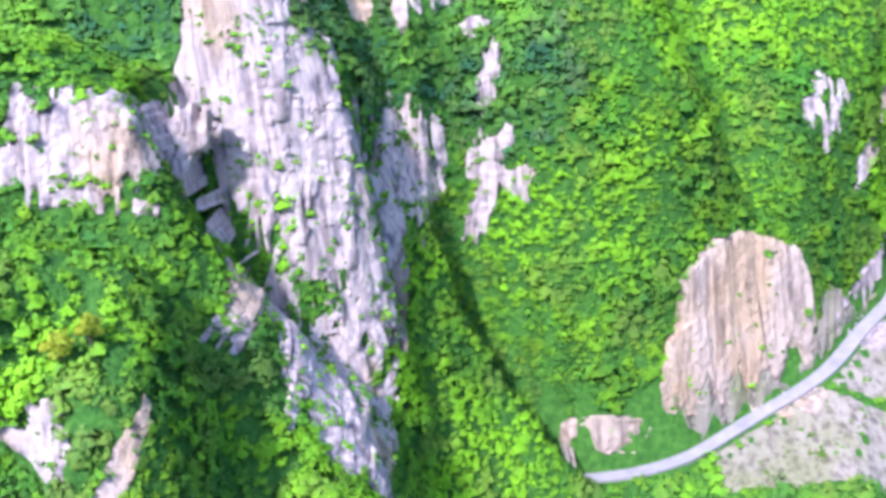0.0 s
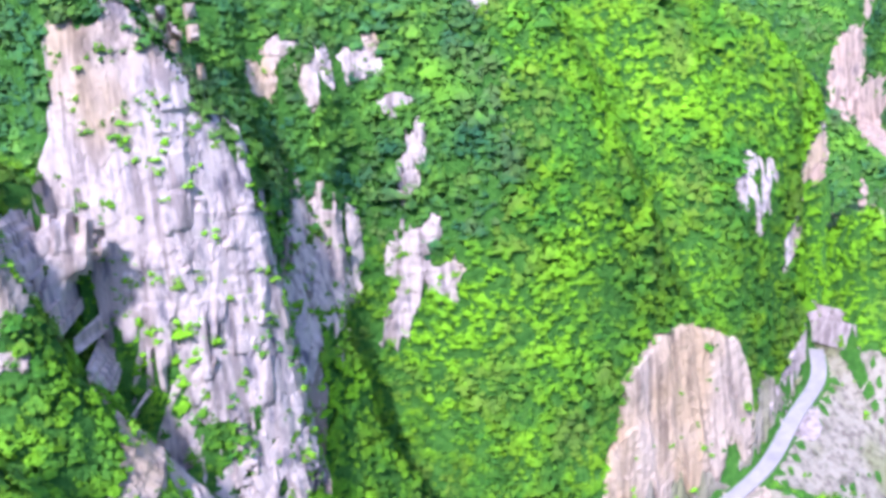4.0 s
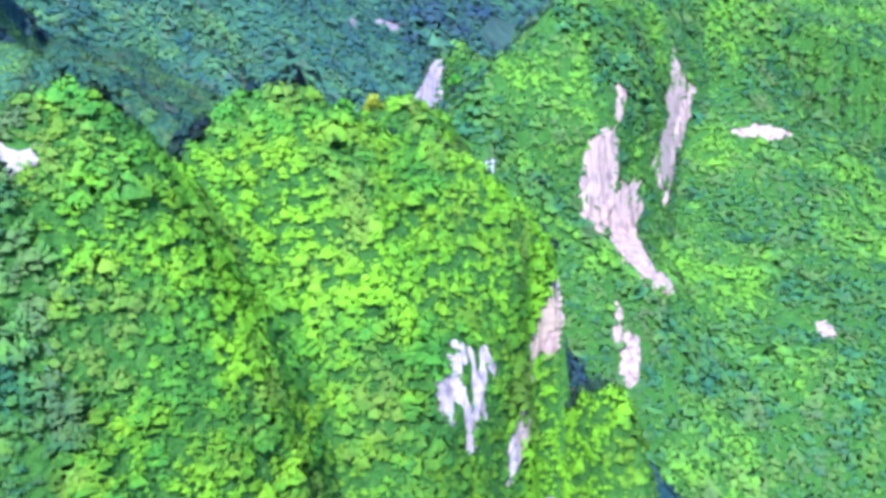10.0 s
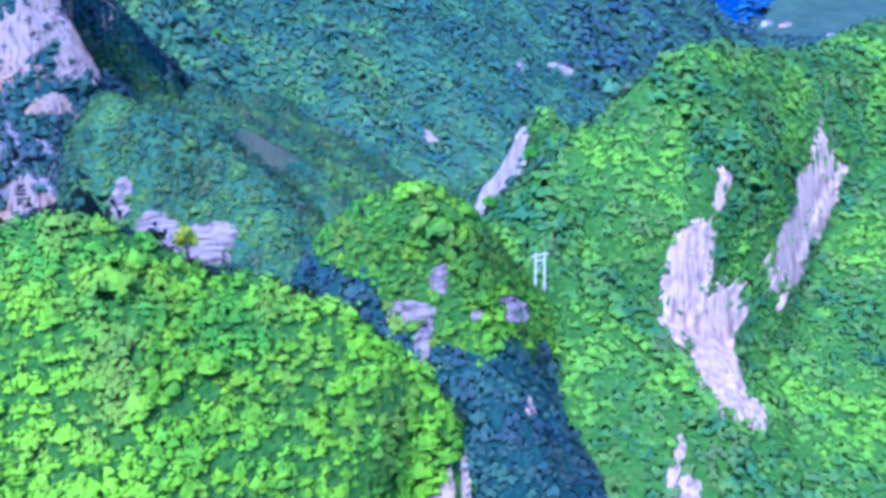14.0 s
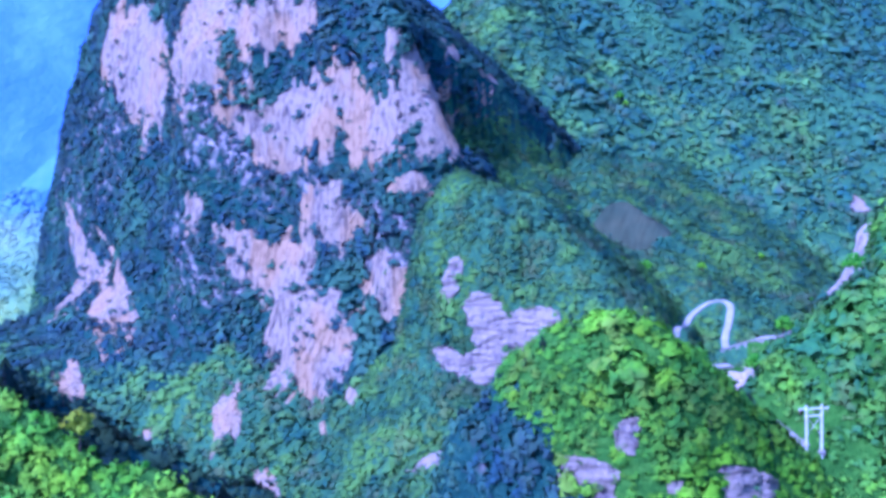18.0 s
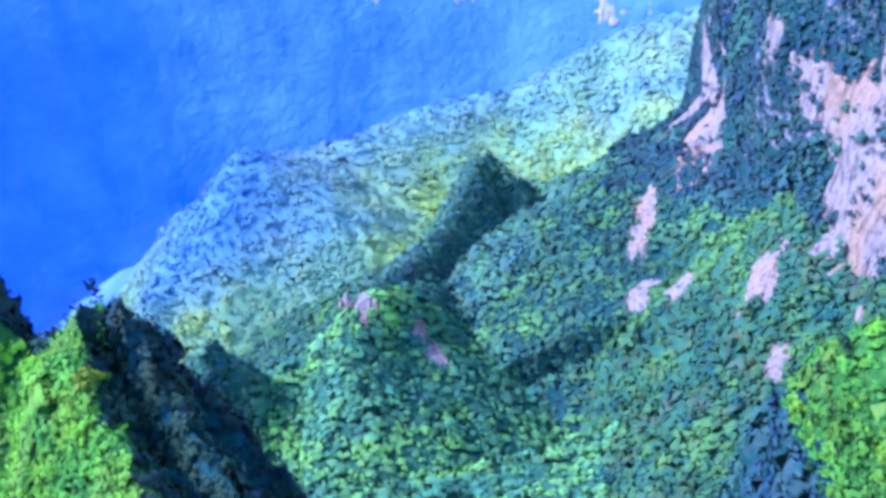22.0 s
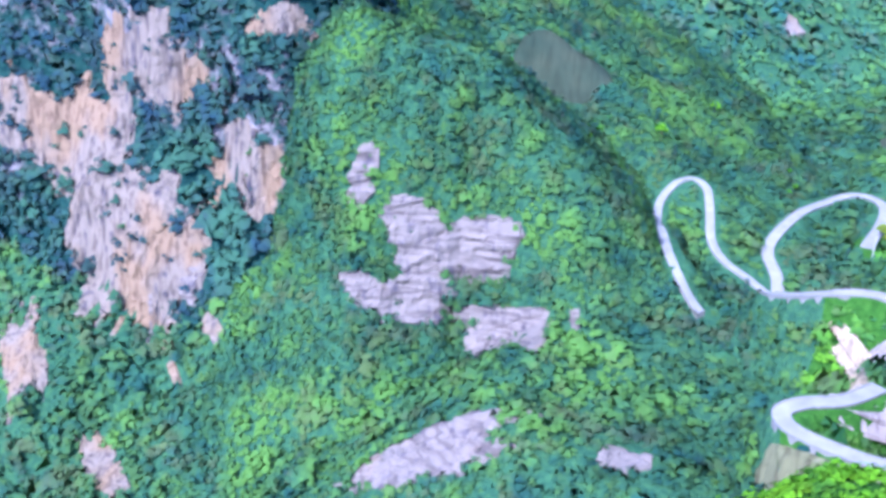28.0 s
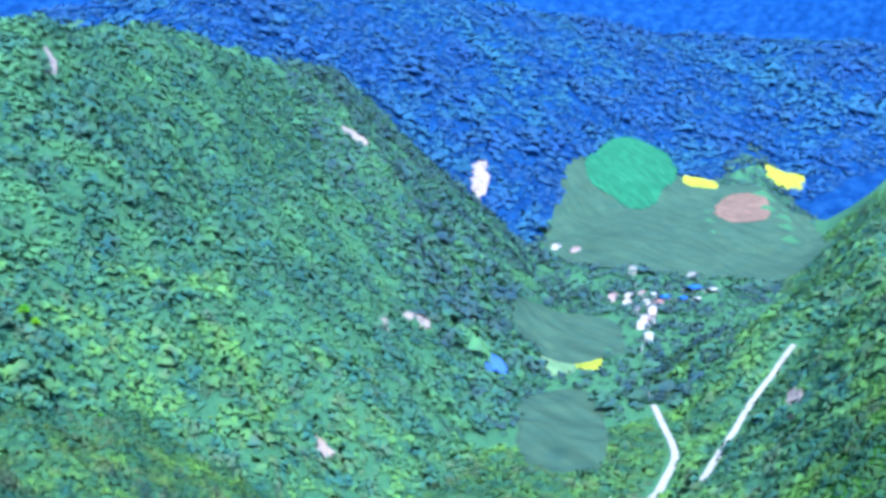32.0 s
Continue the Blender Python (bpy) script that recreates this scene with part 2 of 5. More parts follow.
# haze stands in the base colour of both far grounds
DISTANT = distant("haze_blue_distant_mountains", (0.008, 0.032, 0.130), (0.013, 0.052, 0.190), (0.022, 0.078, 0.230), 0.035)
WESTERN = distant("pale_haze_blue_distant_mountains", (0.115, 0.200, 0.560), (0.140, 0.238, 0.610), (0.175, 0.295, 0.640), 0.006)


def plain(name, col, vary=0.15, size=1.5, rough=0.85):
    m, nt, b = material(name, rough, 0.25)
    lo, hi = tuple(v * (1 - vary) for v in col), tuple(min(1, v * (1 + vary)) for v in col)
    nt.links.new(ramp(nt, noise_node(nt, size, 5.0), [(0.3, lo), (0.7, hi)]), b.inputs["Base Color"])
    return m


CONCRETE = plain("pale_concrete_road", (0.30, 0.285, 0.29), 0.18, 0.25)
# The far rock is made faint by haze blue in its own colour.
ROCK_FAR = rock_material("haze_tinted_pinkish_rock", (0.46, 0.40, 0.58), (0.56, 0.42, 0.50), (0.20, 0.25, 0.55), 0.48)
GRAVEL = rock_material("loose_pale_gravel", (0.38, 0.34, 0.27), (0.27, 0.28, 0.14), (0.18, 0.18, 0.12), 0.46)
BARK = plain("grey_brown_bark", (0.12, 0.09, 0.07), 0.3, 2.0)


# ---- land ----
def lattice(ix, iy, seed):
    h = np.sin(ix * 127.1 + iy * 311.7 + seed * 74.7) * 43758.5453
    return h - np.floor(h)


def rough2(x, y, size, seed, octaves=3):
    """Smooth noise from -1 to 1 over a plan, with that wavelength in metres."""
    total, amp, norm = np.zeros_like(x, float), 1.0, 0.0
    for k in range(octaves):
        u, v = x / size * 2**k + 13.7 * k, y / size * 2**k - 7.1 * k
        iu, iv = np.floor(u), np.floor(v)
        fu, fv = u - iu, v - iv
        fu, fv = fu * fu * (3 - 2 * fu), fv * fv * (3 - 2 * fv)
        a, b = lattice(iu, iv, seed + k), lattice(iu + 1, iv, seed + k)
        c, d = lattice(iu, iv + 1, seed + k), lattice(iu + 1, iv + 1, seed + k)
        total += amp * (2 * ((a + (b - a) * fu) * (1 - fv) + (c + (d - c) * fu) * fv) - 1)
        norm, amp = norm + amp, amp * 0.5
    return total / norm


def line_near(x, y, pts):
    """Over a polyline in plan: distance, side (positive to its left) and height at the nearest place."""
    best = np.full(x.shape, 1e9)
    side, zed, end = np.zeros(x.shape), np.zeros(x.shape), np.zeros(x.shape, bool)
    for n, ((ax, ay, az), (bx, by, bz)) in enumerate(zip(pts, pts[1:])):
        dx, dy = bx - ax, by - ay
        s = np.clip(((x - ax) * dx + (y - ay) * dy) / (dx * dx + dy * dy), 0, 1)
        d = np.hypot(x - ax - s * dx, y - ay - s * dy)
        m = d < best
        best = np.where(m, d, best)
        side = np.where(m, dx * (y - ay) - dy * (x - ax), side)
        zed = np.where(m, az + s * (bz - az), zed)
        end = np.where(m, ((s <= 0) & (n == 0)) | ((s >= 1) & (n == len(pts) - 2)), end)
    return best, side, zed, end


def ridge(x, y, pts, left, right, gullies=(0, 50)):
    """A crest with a profile (distance, drop) down either side, cut by gullies of a depth and spacing."""
    d, side, z, end = line_near(x, y, pts)
    if gullies[0]:
        d = np.maximum(0, d + gullies[0] * np.clip(d / 30, 0, 1) * rough2(x, y, gullies[1], 71, 3))
    fall = [np.interp(d, *zip(*p)) + 0.8 * np.maximum(0, d - p[-1][0]) for p in (left, right)]
    return z - np.where(end, np.maximum(*fall), np.where(side > 0, *fall))


# crest lines: where they run, and how the land falls off to the left and right of them
RIDGES = {
    "near_mountain": ([(-249, 165, -60), (-150, 190, 80), (-115, 205, 170), (-90, 215, 238), (-62, 224, 246), (-30, 240, 236), (6, 253, 228), (32, 255, 229), (54, 257, 228), (67, 270, 214), (82, 282, 226), (92, 281, 228), (103, 280, 222.5), (112, 281.5, 218), (121, 284, 213.5), (143.5, 289, 201), (157.5, 292, 190), (166, 297, 150), (176, 304, 90)],
        [(0, 0), (3, 7), (7, 30), (14, 66), (28, 112), (60, 170), (156, 260), (390, 440)],
        [(0, 0), (11.7, 13), (27.3, 47), (35.1, 70.2), (43.8, 99.4), (56.5, 132.5), (64.3, 144.2), (87.7, 167.6), (126.7, 209.5), (292.3, 311.8)], (6, 38)),
    "north_rib": ([(84, 283, 227), (82, 291, 215), (81, 299, 204), (84, 310, 178), (90, 322, 130)],
        [(0, 0), (4, 5), (9, 24), (16, 55), (40, 110), (90, 180)],
        [(0, 0), (4, 5), (9, 24), (16, 55), (40, 110), (90, 180)]),
    "pine_rib": ([(85, 286, 226), (95, 288.5, 226.5), (106, 291, 217.5), (116, 294, 211.5), (130, 297, 204), (141, 299.5, 197), (152, 302, 188), (162, 307, 150)],
        [(0, 0), (3, 6), (7, 28), (14, 64), (28, 110), (60, 170), (156, 260)],
        [(0, 0), (3, 4), (7, 13), (14, 40), (40, 110), (90, 180)]),
    "buttress": ([(-62, 224, 246), (-36, 199, 240), (-28, 197, 224), (-17, 200, 206)],
        [(0, 0), (3.9, 3.9), (7.8, 29.2), (11.7, 77.9), (17.5, 107.2), (39, 146.2), (87.7, 214.4)],
        [(0, 0), (3.9, 3.9), (7.8, 29.2), (11.7, 77.9), (17.5, 107.2), (39, 146.2), (87.7, 214.4)]),
    "left_wall": ([(-260, 135, -20), (-190, 148, 100), (-135, 158, 190), (-112.4, 162.8, 222.6), (-65.7, 166.8, 206.0), (-50.1, 165.0, 197.3)],
        [(0.0, 0.0), (39.0, 0.0), (58.5, 39.0), (90, 130), (200, 330)],
        [(0.0, 0.0), (3.9, 3.9), (7.8, 23.4), (13.6, 35.1), (29.2, 58.5), (77.9, 126.7)]),
    "dome": ([(-141.6, 135.4, 191.4), (-73.4, 135.6, 182.7), (-48.0, 133.0, 175.8), (-46.0, 118.0, 163.0)],
        [(0.0, 0.0), (5.0, 1.9), (9.0, 12.0), (14.0, 44.8), (30.0, 87.7), (87.7, 165.6)],
        [(0.0, 0.0), (9.7, 1.9), (21.4, 13.6), (39.0, 58.5), (87.7, 136.4)]),
    "knoll": ([(126, 407, 180), (137, 407, 196), (150, 407.5, 205), (165, 409, 209), (178, 411, 207), (187, 417, 198), (198.3, 428.0, 182), (212.8, 443.7, 170.0)],
        [(0.0, 0.0), (14.6, 5.8), (29.2, 21.4), (58.5, 58.5), (116.9, 107.2)],
        [(0.0, 0.0), (7.8, 5.8), (13.6, 25.3), (19.5, 44.8), (29.2, 60.4), (58.5, 97.4), (116.9, 146.2)]),
    "scar_mountain": ([(203.0, 458.3, 187.5), (241.0, 477.9, 215.8), (269.2, 481.9, 238.2), (295.5, 490.8, 251.8), (352, 540, 249), (440, 572, 250), (530, 606, 257), (620, 650, 262), (781.9, 684.7, 279.1)],
        [(0.0, 0.0), (19.5, 7.8), (58.5, 43.8), (116.9, 87.7), (243.6, 146.2)],
        [(0.0, 0.0), (14.6, 11.7), (33.1, 42.9), (39.0, 87.7), (44.8, 141.3), (58.5, 163.7), (87.7, 199.7), (136.4, 255.3), (292.3, 321.5)], (7, 55)),
    "cut_spur": ([(241.0, 477.9, 215.8), (236.9, 512.0, 222.6), (234.9, 531.5, 218.7), (223.1, 546.1, 191.4)],
        [(0.0, 0.0), (7.8, 7.8), (19.5, 37.0), (29.2, 50.7), (58.5, 77.9)],
        [(0.0, 0.0), (19.5, 13.6), (58.5, 58.5), (116.9, 87.7)]),
    "rock_spur": ([(148.8, 609.1, 150.5), (118.6, 617.7, 181.7), (78.6, 633.2, 216.8), (37.7, 633.0, 231.4), (6.3, 681.6, 226.5), (-12.7, 799.4, 265.5), (-19.9, 881.2, 327.8), (-57.3, 973.7, 396.0), (-77.3, 1119.7, 464.3)],
        [(0.0, 0.0), (9.7, 3.9), (21.4, 17.5), (31.2, 40.9), (42.9, 89.6), (58.5, 109.1), (87.7, 136.4), (194.9, 194.9)],
        [(0.0, 0.0), (29.2, 13.6), (77.9, 48.7), (155.9, 107.2), (311.8, 194.9)], (10, 60)),
    "cliff_mountain": ([(-17, 672, 328), (-95, 715, 396), (-202, 759, 435), (-330, 846, 435), (-417, 880, 391), (-485, 908, 298), (-530, 938, 225), (-556, 955, 90), (-570, 962, -60)],
        [(0, 0), (9.7, 9.7), (29.2, 58.5), (46.8, 107.2), (54.6, 165.6), (70.2, 209.5), (81.8, 255.3), (95.5, 288), (146.2, 318), (292.3, 372), (487.2, 450)],
        [(0, 0), (195, 120), (585, 420)], (26, 75)),
    "peak": ([(-395, 590, 108), (-409, 573, 124), (-400, 558, 122), (-386, 536, 104), (-368, 512, 90), (-345, 488, 82), (-300, 450, 86), (-258, 424, 94)],
        [(0, 0), (8, 3), (17, 17), (30, 48), (70, 95), (150, 170)],
        [(0, 0), (8, 3), (17, 17), (30, 48), (70, 95), (150, 170)]),
    "second_peak": ([(-262, 335, 70), (-268, 322, 86), (-274, 312, 74)],
        [(0, 0), (7, 3), (14, 15), (26, 42), (70, 100)],
        [(0, 0), (7, 3), (14, 15), (26, 42), (70, 100)]),
    "lower_ridge": ([(-500, 800, 84), (-420, 680, 92), (-340, 612, 104), (-358, 572, 88), (-330, 500, 62), (-250, 425, 94), (-240, 405, 90), (-262, 380, 66), (-266, 350, 58), (-275, 315, 66), (-300, 290, 40), (-330, 215, 5)],
        [(0, 0), (9.7, 5.8), (39, 35.1), (107.2, 81.8), (214.4, 146.2)],
        [(0, 0), (9.7, 11.7), (39, 68.2), (116.9, 165.6), (389.7, 409.2)]),
    "long_slope": ([(-57, 974, 396), (40, 1100, 450), (200, 1300, 500), (430, 1500, 520), (650, 1900, 580)],
        [(0, 0), (97.4, 58.5), (292.3, 194.9)],
        [(0, 0), (60, 50), (150, 135), (250, 205), (340, 275), (420, 325), (560, 430)], (30, 120)),
    "hairpin_bench": ([(60, 800, 230), (161, 690, 158), (185, 626, 139)],
        [(0, 0), (60, 6), (150, 42), (300, 190)],
        [(0, 0), (30, 8), (80, 40), (200, 140)]),
    "valley_side": ([(421.7, 585.8, 258), (560, 690, 283), (680, 800, 298), (848, 929, 316), (1200, 1150, 390), (1461, 1320, 454)],
        [(0, 0), (19.5, 9.7), (87.7, 82.8), (155.9, 126.7), (253.3, 165.6)],
        [(0, 0), (97.4, 39), (292.3, 116.9)]),
    "valley_spur": ([(680, 800, 296), (645, 861, 268), (636, 915, 238), (670, 985, 214)],
        [(0, 0), (30, 14), (80, 60), (160, 120)],
        [(0, 0), (30, 14), (80, 60), (160, 120)]),
    "north_mountain": ([(-200, 2500, 620), (500, 2300, 800), (1100, 2350, 860), (1800, 2150, 820), (2400, 1500, 800)],
        [(0, 0), (600, 300)],
        [(0, 0), (150, 70), (500, 330), (700, 450), (900, 640)]),
    "far_slope": ([(-1010, 120, -290), (-1115, 264, -175), (-1220, 390, -60), (-1304, 501, 28), (-1380, 633, 0), (-1433, 829, 4), (-1446, 1084, 28), (-1395, 1301, 95), (-1304, 1445, 135), (-1200, 1750, 330), (-1100, 2235, 513)],
        [(0, 0), (292.3, 185.1), (876.9, 487.2)],
        [(0, 0), (39, 13.6), (194.9, 107.2), (438.5, 263.1), (779.5, 419)]),
}
VALLEY = [(139.3, 545.7, 133.0), (187.7, 623.9, 136.9), (294.7, 682.8, 150.5), (402.4, 802.1, 154.4)]
BASIN = [(402.4, 802.1, 154.4), (547.0, 937.1, 177.8), (885.9, 1217.2, 248), (1000, 1400, 300), (1230, 1650, 410), (1500, 2000, 600)]


def natural(x, y):
    left = np.clip((-120 - x) / 600, 0, 1)
    z = 36 - 420 * left + 14 * rough2(x, y, 120, 3)
    for crest in RIDGES.values():
        z = np.maximum(z, ridge(x, y, *crest))
    d, _, v, _ = line_near(x, y, VALLEY)
    z = np.maximum(z, v - np.interp(d, (0, 50, 110, 260, 500, 3000), (0, -1, 30, 150, 300, 2800)))
    d, _, v, _ = line_near(x, y, BASIN)
    z = np.maximum(z, v - np.interp(d, (0, 60, 190, 320, 600, 3000), (0, 0, 6, 120, 320, 2800)))
    # mountains that close the view all round
    r = np.hypot(x - 100, y - 500)
    ring = np.clip((r - 1700) / 1500, 0, 1)
    z = np.maximum(z, -520 + 1750 * ring * ring * (3 - 2 * ring) + 260 * ring * rough2(x, y, 900, 11, 4))
    far = np.clip((r - 500) / 1200, 0, 1)
    z = z + (2.2 + 26 * far) * rough2(x, y, 60 + 200 * far, 5, 4) + 1.6 * rough2(x, y, 17, 8, 2)
    ribs = 1 - np.abs(rough2(x + 6 * rough2(x, y, 50, 15, 1), y, 42 + 120 * far, 14, 3)) * 2
    z = z + (3.2 + 14 * far) * (ribs - 0.5)
    return z


ROADS = {
    "lower_road": [(12.0, 229.5, 67.7), (44.2, 218.0, 72.6), (67.6, 220.0, 74.5), (89.0, 227.4, 80.4), (112.3, 235.8, 87.7), (131.8, 251.4, 94.0), (146.3, 263.2, 97.9), (153, 275, 103)],
    "loop_road": [(211, 437, 167), (200, 453, 169), (188.4, 464, 171), (174.7, 467.9, 171.9), (163, 474.6, 172.9), (161, 481, 173), (166, 485, 173.4), (176, 488, 173), (186, 496, 172)],
    "cutting_road": [(174, 584, 152.5), (177, 570, 157), (183, 560.5, 162), (190, 554.5, 166.5), (197, 552.5, 168.5), (204, 551, 167), (209, 543, 166.5), (214, 534, 168), (219, 523, 171), (221, 514, 172.5), (222.5, 505, 174)],
}
TRACKS = {
    "hairpin_road": [(174.3, 584.8), (180, 596), (187, 608), (190, 624), (189, 640), (193, 651), (207, 672), (225, 691), (235, 694), (241, 688), (241, 676), (235, 660), (223, 635)],
    "switchback_road": [(188, 610), (180, 624), (171.5, 633), (168, 645), (168.5, 660), (168, 672), (163, 679), (156, 676), (149, 665), (147, 650), (147, 632), (150, 604), (159, 592)],
    "valley_road": [(383, 777), (402, 785), (425, 785.5), (449, 800), (485, 829), (522, 883), (545, 918)],
    "field_road": [(387, 700), (378, 695), (358, 671), (340, 650), (318, 625)],
    "hillside_road": [(445, 763), (475, 780), (504, 794), (549, 820), (580, 830), (605, 832)],
}
for road_name, plan in TRACKS.items():
    level = natural(np.array([q[0] for q in plan], float), np.array([q[1] for q in plan], float))
    ROADS[road_name] = [(a, b, float(c)) for (a, b), c in zip(plan, level)]


def height(x, y):
    z = natural(x, y)
    # the slope falls away below the lower road
    d, side, v, _ = line_near(x, y, ROADS["lower_road"])
    below = np.clip((x + 14) / 60, 0, 1) * np.clip((170 - x) / 15, 0, 1) * (side < 0) * np.clip((160 - d) / 60, 0, 1)
    z = z + below * (np.minimum(z, v - 0.62 * np.maximum(d - 3, 0) + 1.2 * rough2(x, y, 14, 77, 2)) - z)
    for pts in ROADS.values():
        d, _, v, _ = line_near(x, y, pts)
        k = np.clip((9 - d) / 5, 0, 1)
        z = z + (v - z) * k * k * (3 - 2 * k)
    return z


OWNERS = list(RIDGES) + ["valley", "rest"]


def owner(x, y):
    """Which mountain a place belongs to, as an index into OWNERS."""
    d, _, v, _ = line_near(x, y, VALLEY)
    d2, _, v2, _ = line_near(x, y, BASIN)
    floor = np.maximum(v - np.interp(d, (0, 50, 110, 260, 500, 3000), (0, -1, 30, 150, 300, 2800)), v2 - np.interp(d2, (0, 60, 190, 320, 600, 3000), (0, 0, 6, 120, 320, 2800)))
    z = [ridge(x, y, *r) for r in RIDGES.values()] + [floor, 36 - 420 * np.clip((-120 - x) / 600, 0, 1)]
    return np.argmax(np.stack(z), 0)


def spread(a, b, step, out, grow=1.06):
    inner = list(np.arange(a, b + 0.1, step))
    s, lo, hi = step, [a], [b]
    while hi[-1] < out or lo[-1] > -out:
        s = min(s * grow, 90)
        lo.append(lo[-1] - s)
        hi.append(hi[-1] + s)
    return np.array(lo[:0:-1] + inner + hi[1:])


XS, YS = spread(-330, 520, 3.4, 4300), spread(90, 700, 3.4, 4300)
GX, GY = np.meshgrid(XS, YS)
GZ = height(GX, GY)


def sheet(name, gx, gy, gz, mat):
    ny, nx = gx.shape
    me = bpy.data.meshes.new(name)
    co = np.stack([gx, gy, gz], -1).reshape(-1, 3)
    i = np.arange(nx * ny).reshape(ny, nx)
    q = np.stack([i[:-1, :-1], i[:-1, 1:], i[1:, 1:], i[1:, :-1]], -1).reshape(-1, 4)
    me.from_pydata(co.tolist(), [], q.tolist())
    me.polygons.foreach_set("use_smooth", [True] * len(q))
    me.materials.append(mat)
    return new(name, me), co, q


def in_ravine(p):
    """The knoll's western and lower flanks, whose shade is put into darker leaves and ground."""
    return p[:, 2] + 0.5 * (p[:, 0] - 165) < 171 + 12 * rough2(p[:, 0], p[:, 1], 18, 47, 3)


ground, ground_co, ground_quads = sheet("ground", GX, GY, GZ, GROUND)
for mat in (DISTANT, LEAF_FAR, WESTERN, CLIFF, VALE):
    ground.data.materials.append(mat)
mid_x, mid_y = (GX[:-1, :-1] + GX[1:, 1:]).ravel() / 2, (GY[:-1, :-1] + GY[1:, 1:]).ravel() / 2
whose = owner(mid_x, mid_y)
of = {name: k for k, name in enumerate(OWNERS)}
zone = np.zeros(len(whose), int)
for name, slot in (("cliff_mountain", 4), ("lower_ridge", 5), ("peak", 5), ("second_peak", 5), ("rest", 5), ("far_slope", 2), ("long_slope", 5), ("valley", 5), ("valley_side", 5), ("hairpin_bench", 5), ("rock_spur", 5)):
    zone[whose == of[name]] = slot
# haze is painted on this mountain by its blue ground colour
zone[whose == of["north_mountain"]] = 1
zone[(whose == of["valley_side"]) & (mid_y < 640)] = 0
zone[(mid_x < -240) & (zone == 0)] = 4
zone[(whose == of["valley_spur"])] = 5
# the knoll's flank and the ribs get darker ground in place of shade
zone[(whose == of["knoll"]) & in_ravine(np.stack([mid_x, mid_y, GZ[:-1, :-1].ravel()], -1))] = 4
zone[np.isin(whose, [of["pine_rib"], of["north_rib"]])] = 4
# from here on, faces get the colours with haze mixed in
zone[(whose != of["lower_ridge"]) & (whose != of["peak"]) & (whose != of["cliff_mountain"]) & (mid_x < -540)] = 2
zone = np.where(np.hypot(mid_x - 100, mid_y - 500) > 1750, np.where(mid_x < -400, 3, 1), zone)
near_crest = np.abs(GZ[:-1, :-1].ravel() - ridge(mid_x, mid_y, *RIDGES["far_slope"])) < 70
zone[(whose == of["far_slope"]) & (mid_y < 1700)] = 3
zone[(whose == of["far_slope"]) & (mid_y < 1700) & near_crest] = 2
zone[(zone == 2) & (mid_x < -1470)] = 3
ground.data.polygons.foreach_set("material_index", zone.astype(np.int32))
tagged(ground, "steep mountain land of undergrowth, soil and cliffs", "ground", kind="structure")
from mathutils.bvhtree import BVHTree
LAND = BVHTree.FromPolygons(ground_co.tolist(), ground_quads.tolist())
# bare rock: a low point, a high point, the width across, and the kind of stone
ROCKS = {}
ROCKS["near_cliff"] = [
    (-33.0, 186.3, 168.0, -33.5, 192.5, 234.0, 25.0, "R"),
    (-22.0, 187.2, 137.8, -20.0, 192.6, 187.9, 18.8, "M"),
    (-15.8, 152.8, 127.2, -18.0, 188.8, 140.6, 34.3, "R"),
    (-10.6, 193.1, 135.1, -9.2, 220.8, 177.6, 15.2, "R"),
    (-54.4, 158.6, 180.8, -52.8, 166.3, 199.6, 30.2, "R"),
    (-0.0, 220.3, 149.3, 0.6, 233.6, 178.5, 15.9, "R"),
    (-32.2, 185.9, 162.6, -28.3, 192.6, 208.8, 14.2, "R"),
    (-19.9, 189.6, 157.7, -15.6, 195.2, 191.3, 23.3, "M"),
    (-8.8, 208.4, 144.9, -4.5, 225.1, 171.2, 14.7, "R"),
    (-1.0, 222.6, 157.5, 2.1, 233.0, 175.9, 9.5, "R"),
    (17.7, 234.9, 155.4, 19.6, 234.7, 170.3, 7.2, "R"),
    (-31.0, 186.3, 164.6, -37.7, 221.4, 223.6, 15.8, "R"),
]
ROCKS["near_cliff"] += [
    (-37.4, 187.2, 173.5, -37.1, 228.0, 230.1, 13.6, "R"),
    (-11.1, 191.9, 131.3, -17.6, 192.7, 182.6, 24.8, "M"),
    (-8.7, 196.1, 130.5, -5.1, 225.4, 173.3, 15.8, "W"),
    (5.4, 232.1, 155.7, 4.4, 232.2, 177.8, 11.5, "R"),
    (20.5, 234.8, 180.9, 21.5, 234.9, 192.1, 2.9, "R"),
    (14.1, 235.7, 137.8, 20.4, 234.4, 167.9, 7.7, "R"),
    (9.4, 237.6, 202.7, 7.0, 238.0, 209.8, 11.7, "M"),
    (-5.7, 235.8, 211.1, -5.1, 235.8, 215.9, 6.9, "R"),
    (17.7, 236.2, 195.5, 18.0, 236.3, 198.7, 5.9, "M"),
    (-58.1, 158.8, 182.0, -55.9, 164.3, 199.8, 33.9, "R"),
    (-15.4, 144.7, 122.8, -29.9, 186.4, 160.9, 17.6, "R"),
    (-12.4, 150.0, 119.1, -14.4, 187.5, 122.6, 18.9, "R"),
]
ROCKS["near_cliff"] += [
    (-31.4, 150.8, 158.0, -36.0, 175.8, 158.1, 10.2, "R"),
    (-34.0, 100.9, 153.2, -36.3, 115.1, 158.7, 4.4, "R"),
    (-54.8, 108.6, 150.8, -55.9, 118.1, 158.5, 10.6, "R"),
]
